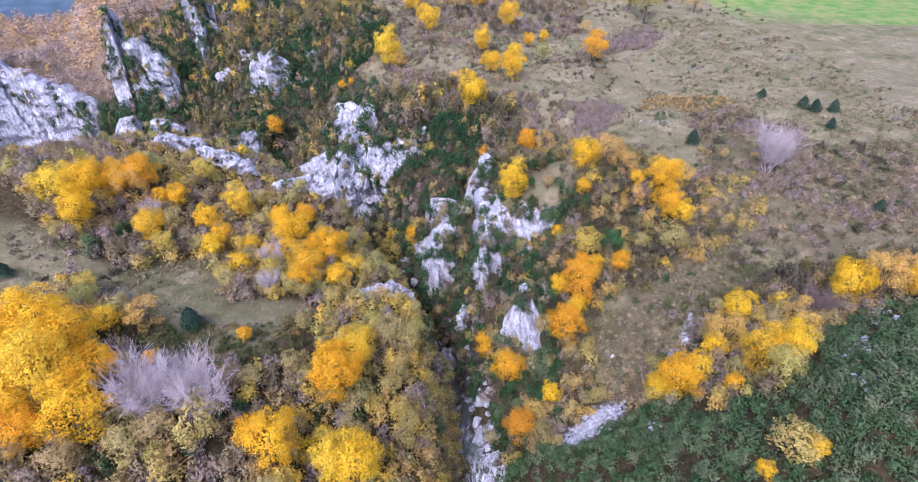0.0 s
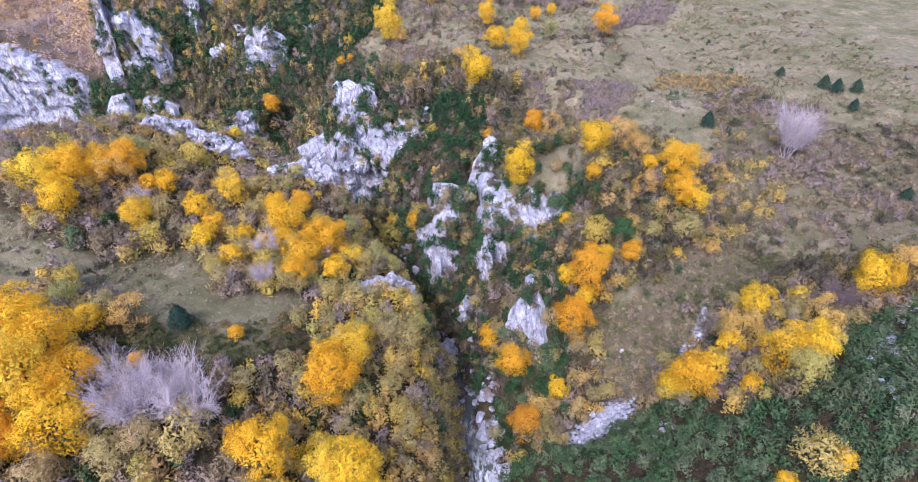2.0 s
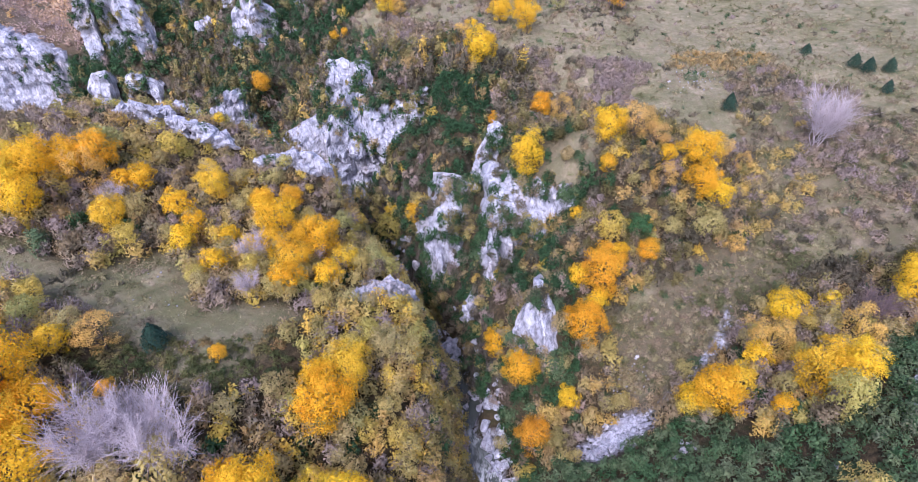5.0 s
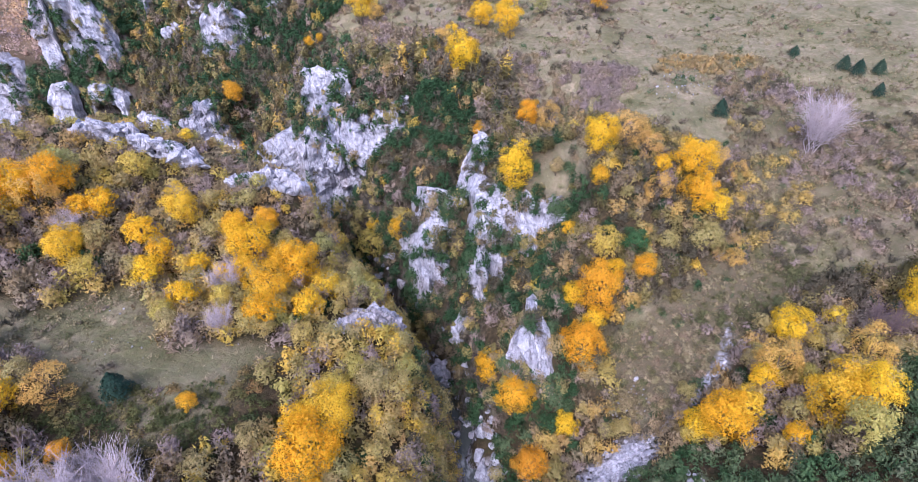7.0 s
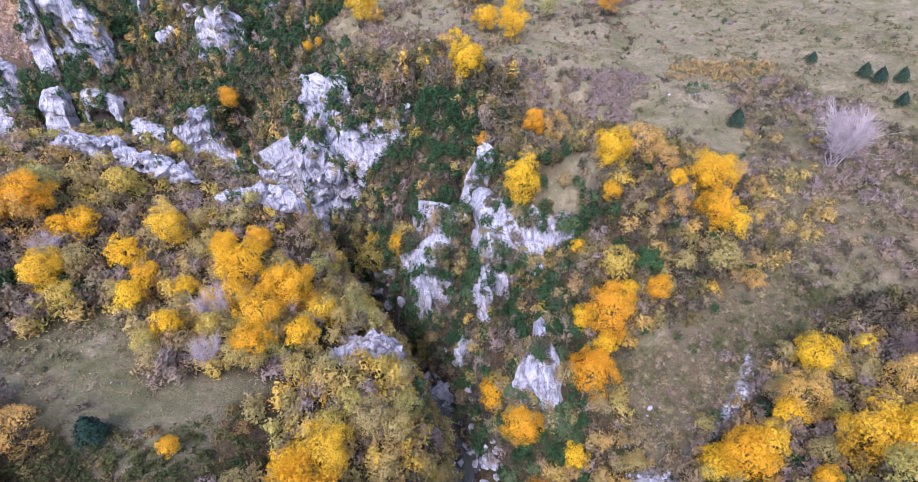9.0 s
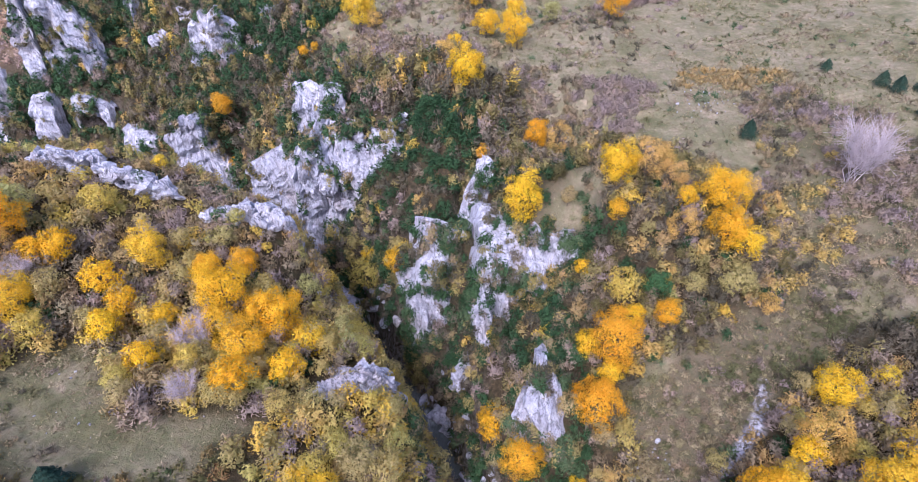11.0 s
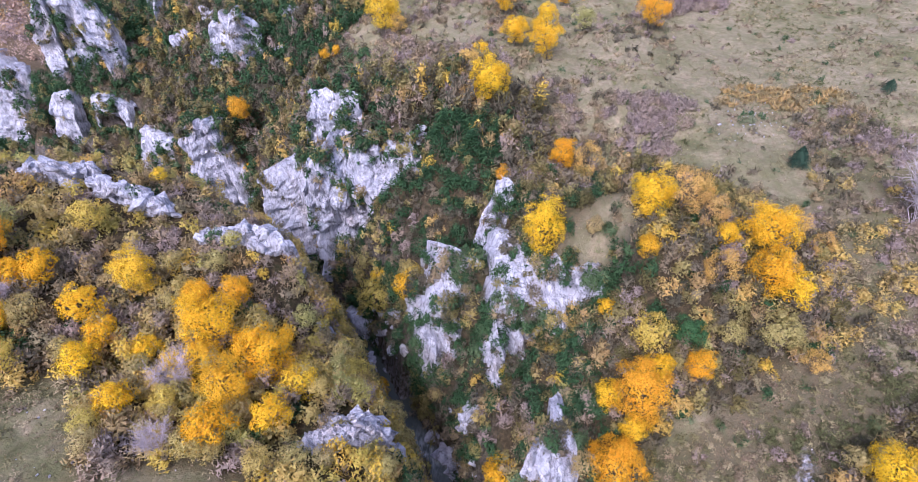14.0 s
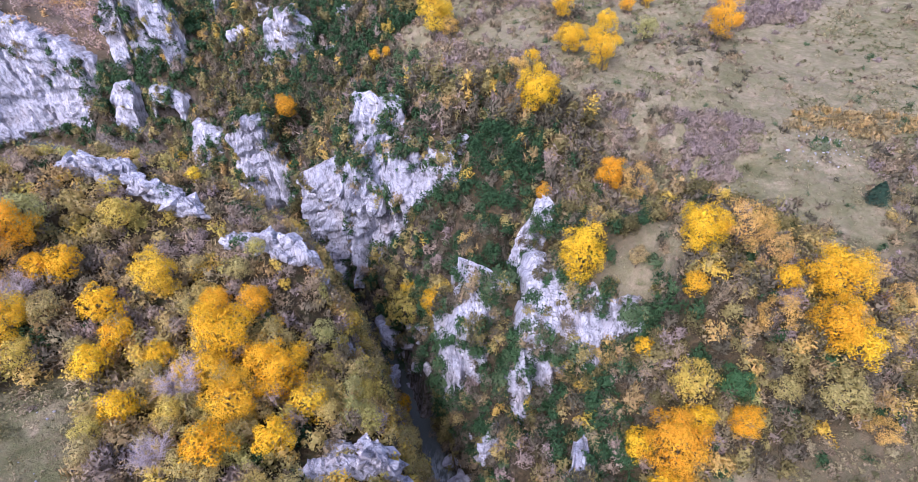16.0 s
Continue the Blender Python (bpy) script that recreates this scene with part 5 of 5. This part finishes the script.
def wall_scrub():
    """Bushes that hold on the steep sides of the gorge."""
    x, y, r = scatter(-150, 34, 60, 250, 1.15, 37)
    d, vals = river_at(x, y)
    s = slope_at(x, y)
    keep = ((s > 1.15) | ((np.abs(d) < vals[1] + 6) & (y > 95) & (y < 145))) & (np.abs(d) > vals[1] + 0.3) & (np.abs(d) < np.where(d > 0, 60, 40)) & (r.uniform(size=x.size) < np.where((np.abs(d) < vals[1] + 6) & (y > 95) & (y < 145), 0.4, np.where(d > 0, 0.105, 0.19) * np.hypot(1, s))) & ((x > -90) | (d > 0))
    x, y, d = x[keep], y[keep], d[keep]
    steep = np.repeat(np.flatnonzero(s[keep] > 3.5), 2)
    x, y = np.concatenate([x, x[steep] + r.uniform(-0.6, 0.6, len(steep))]), np.concatenate([y, y[steep] + r.uniform(-0.6, 0.6, len(steep))])
    d = np.concatenate([d, d[steep]])
    z = land(x, y)
    gx, gy = land(x + 0.8, y) - land(x - 0.8, y), land(x, y + 0.8) - land(x, y - 0.8)
    fall = np.hypot(gx, gy) + 1e-6
    out = np.clip(fall / 1.6 - 1.5, 0, 1) * 0.9
    x, y = x - gx / fall * out, y - gy / fall * out
    kind = r.uniform(size=x.size) + 0.4 * fbm(x / 7, y / 7, 59, 2) + np.where(d > 0, -0.06, 0.5)
    for name, label, pick, leaf, bare in (("gorge_ivy", "dark green ivy and boxwood on the gorge sides", kind < 0.5, SCRUB_GREEN, False),
                                          ("gorge_scrub", "bare brown bushes on the gorge sides", (kind >= 0.5) & (kind < 0.8), SCRUB_BROWN, True),
                                          ("gorge_bushes", "olive and yellow bushes on the gorge sides", kind >= 0.8, SCRUB_OLIVE, False)):
        wide = r.uniform(0.8, 1.7, pick.sum()) * np.where(d[pick] < 0, 1.25, 1)
        thicket(name, label, "scrub", x[pick], y[pick], z[pick] - 0.5, wide, wide * r.uniform(1.2, 2.2, len(wide)), r.uniform(size=len(wide)) * np.where(d[pick] < 0, 1.0, 0.42), leaf, 30, 0.29, r, bare=bare, far=140, most=5)


wall_scrub()


def ivy():
    """Cushions of ivy, boxwood and dry bushes that cling to the rock: in bands and gullies, along the crest and at the ends."""
    r = np.random.default_rng(55)
    spots = []
    for ob, v in FACES:
        cols, rows = v.shape[:2]
        edge = np.zeros((cols, rows))
        if rows > 3:
            cu, cr = np.arange(cols)[:, None] / cols, np.arange(rows)[None, :] / rows
            edge = np.maximum(1 - np.minimum(cu, 1 - cu) / 0.09, 0) + np.maximum((cr - 0.9) / 0.1, 0) * 0.55 + np.maximum(0.16 - cr, 0) * 3
        mask = fbm((v[..., 0] + v[..., 1]) / 4.5, v[..., 2] / 5.5, 57, 3) + edge
        if ob is FACES[0][0]:
            mask = mask + 0.5 * smooth((v[..., 0] + 27) / 10)
        if ob is FACES[5][0]:
            mask = mask - 0.35
        if ob in (FACES[11][0], FACES[12][0]):
            mask = mask + 0.22
        gap = max(np.linalg.norm(v[min(1, cols - 1), 0] - v[0, 0]), 0.3)
        take = (mask > (0.27 if gap > 0.5 else 0.08)) & (r.uniform(size=mask.shape) < 0.38 * ((0.11 if gap > 0.5 else 0.26) + 0.3 * np.clip(edge, 0, 1)) * min(gap / 0.5, 2) ** 2) if rows > 3 else (r.uniform(size=mask.shape) < 0.22)
        spots.append(v[take])
        if rows > 3:
            foot = v[:, 0]
            way = np.gradient(foot[:, :2], axis=0)
            way /= np.hypot(way[:, 0], way[:, 1])[:, None] + 1e-9
            for _ in range(2):
                ahead = r.uniform(-0.6, 2.6, cols)
                fx, fy = foot[:, 0] + way[:, 1] * ahead, foot[:, 1] - way[:, 0] * ahead
                some = r.uniform(size=cols) < 0.28 * min(gap / 0.5, 2)
                spots.append(np.stack([fx, fy, land(fx, fy) + 0.6], -1)[some])
    p = np.concatenate(spots)
    kind = r.uniform(size=len(p)) + 0.35 * fbm(p[:, 0] / 6, p[:, 2] / 6, 58, 2)
    for name, label, pick, leaf, bare in (("ivy", "dark green ivy and boxwood clinging to the limestone", kind < 0.56, SCRUB_GREEN, False),
                                          ("ledge_scrub", "dry brown bushes on the limestone ledges", (kind >= 0.56) & (kind < 0.82), SCRUB_BROWN, True),
                                          ("ledge_bushes", "olive and yellow bushes on the limestone ledges", kind >= 0.82, SCRUB_OLIVE, False)):
        q = p[pick]
        wide = r.uniform(0.6, 1.9, len(q))
        thicket(name, label, "scrub", q[:, 0], q[:, 1], q[:, 2] - 0.7, wide, wide * r.uniform(1.2, 2.0, len(q)), r.uniform(size=len(q)) * 0.42, leaf, 30, 0.29, r, bare=bare, far=140, most=4)


ivy()


def far_woods():
    """Autumn woods on the hills beyond the valley."""
    leaf = make_leaves("far_leaves", [(0.32, 0.26, 0.25), (0.42, 0.32, 0.27), (0.58, 0.38, 0.15), (0.40, 0.31, 0.31), (0.46, 0.33, 0.22)], 0.2, True)
    for x0, y0, x1, y1, gap, per, size, seed, name in ((-330, 192, -120, 330, 4.4, 5, 0.42, 65, "valley_woods"), (-560, 330, -150, 660, 7.5, 1.2, 1.1, 69, "far_woods")):
        x, y, r = scatter(x0, x1, y0, y1, gap, seed)
        keep = (np.hypot(x, y) < 615) & (x < -0.46 * y) & (y > np.interp(x, [-330, -206, -198, -185, -164, -148, -140], [190, 190, 210, 224, 231, 229, 226])) & (fbm(x / 40, y / 40, 66, 3) + r.uniform(-0.6, 0.6, x.size) > -1.1)
        x, y = x[keep], y[keep]
        wide = gap * r.uniform(0.42, 0.75, x.size)
        tone = np.clip(0.5 + 0.5 * fbm(x / 30, y / 30, 70, 3) + r.normal(0, 0.15, x.size), 0, 1)
        thicket(name, "brown and orange woods on the hills beyond the valley", "woods", x, y, land(x, y) - 0.3, wide, wide * 1.8, tone, leaf, per, size, r, most=3)
    x, y, r = scatter(-55, 240, 292, 420, 4.5, 66)
    keep = (fbm(x / 40, y / 40, 68, 3) > np.where(x > 110, 0.62, 0.0)) & ~inside(x, y, GREEN_FIELD)
    x, y = x[keep], y[keep]
    wide = r.uniform(1.2, 2.8, x.size)
    thicket("far_scrub", "brown and gold scrub on the plateau's far side", "scrub", x, y, land(x, y) - 0.3, wide, wide * 1.6, r.uniform(size=x.size), SCRUB_OLIVE, 3, 0.6, r, most=3)


far_woods()


# ---- loose stones ----
def boulder_mesh(seed):
    v, f = block_shape(seed)
    return quick_mesh("boulder", v * (1.15, 0.95, 0.75), f, False, ROCK)


BOULDERS = [boulder_mesh(900 + k) for k in range(5)]


def put_boulder(x, y, size, r, label="pale limestone boulder in the river bed"):
    ob = tagged(new("boulder", BOULDERS[int(r.integers(5))]), label, "boulder", "boulders of the river bed")
    d, vals = river_at(np.array([x]), np.array([y]))
    z = max(float(land(x, y)), float(vals[0][0]) - 0.3)
    ob.matrix_basis = Matrix.LocRotScale((x, y, z + size * 0.32), Euler((r.normal(0, 0.2), r.normal(0, 0.2), r.uniform(0, 6.28))), Vector((size, size, size)))


def boulders():
    r = np.random.default_rng(77)
    for a, b, count in ((RIVER[2], RIVER[3], 64), (RIVER[3], RIVER[4], 20), (RIVER[1], RIVER[2], 24), (RIVER[4], RIVER[5], 8), (RIVER[6], RIVER[7], 10), (RIVER[7], RIVER[8], 12)):
        for _ in range(count):
            t, side = r.uniform(), r.choice((1, 1, 1, -1))
            w = (a[3] + (b[3] - a[3]) * t) * (r.uniform(0.6, 2.1) if side > 0 else r.uniform(0.8, 1.3)) * side
            dx, dy = b[0] - a[0], b[1] - a[1]
            q = math.hypot(dx, dy)
            put_boulder(a[0] + dx * t + dy / q * w, a[1] + dy * t - dx / q * w, float(np.clip(r.lognormal(-0.15, 0.45), 0.4, 2.0)), r)
    for x, y, size in ((4.6, 84.6, 2.2), (4.6, 81, 1.2), (8.6, 74.6, 2.4), (2.6, 95.5, 1.5), (3.4, 92.5, 1.4), (4.6, 88.4, 1.3), (6.4, 84, 1.3), (6.6, 79.5, 1.1), (0.2, 93, 0.9), (-18.4, 134.4, 1.9), (-15.2, 128.6, 2.0), (-12.0, 123.6, 1.7), (-6.0, 112.9, 2.0), (-4.0, 109.2, 2.1), (-20.4, 137.4, 1.8), (-17.5, 129, 0.8), (-14.2, 132, 1.6), (-15.5, 134.5, 1.4)):
        put_boulder(x, y, size, r)


boulders()


def scree():
    r = np.random.default_rng(88)
    pieces = []
    base, tri = block_shape(77, 1)
    runs = (((23, 75.3), (30.5, 78.8), 1.4, 420, 0.5), ((41, 84), (48, 90), 0.4, 60, 0.28), ((48, 90), (50.5, 95.5), 0.3, 36, 0.26), ((31, 79), (41, 84), 0.4, 30, 0.22),
            ((30, 86), (33, 90), 1.5, 50, 0.25), ((66, 70), (70, 72), 1.3, 26, 0.55), ((58, 60), (61, 63), 1.2, 26, 0.5), ((47, 53), (50, 54), 1.0, 20, 0.5),
            ((34, 69), (36, 70), 0.8, 18, 0.4), ((72, 80), (78, 81), 1.2, 26, 0.45), ((60, 163), (66, 166), 3.0, 60, 0.22), ((-50, 86), (-40, 82), 4, 30, 0.2))
    for (ax, ay), (bx, by), w, count, size in runs:
        for _ in range(count):
            t = r.uniform()
            x, y = ax + (bx - ax) * t + r.normal(0, w), ay + (by - ay) * t + r.normal(0, w)
            k = size * r.lognormal(0, 0.4)
            turn = np.array(Euler((r.uniform(0, 6), r.uniform(0, 6), r.uniform(0, 6))).to_matrix())
            pieces.append((base @ turn.T * k + (x, y, float(land(x, y)) + 0.2 * k), tri))
    v, f = joined(pieces)
    tagged(new("scree", quick_mesh("scree", v, f, False, ROCK)), "white limestone rubble in the dry gullies", "scree", kind="stuff")


scree()
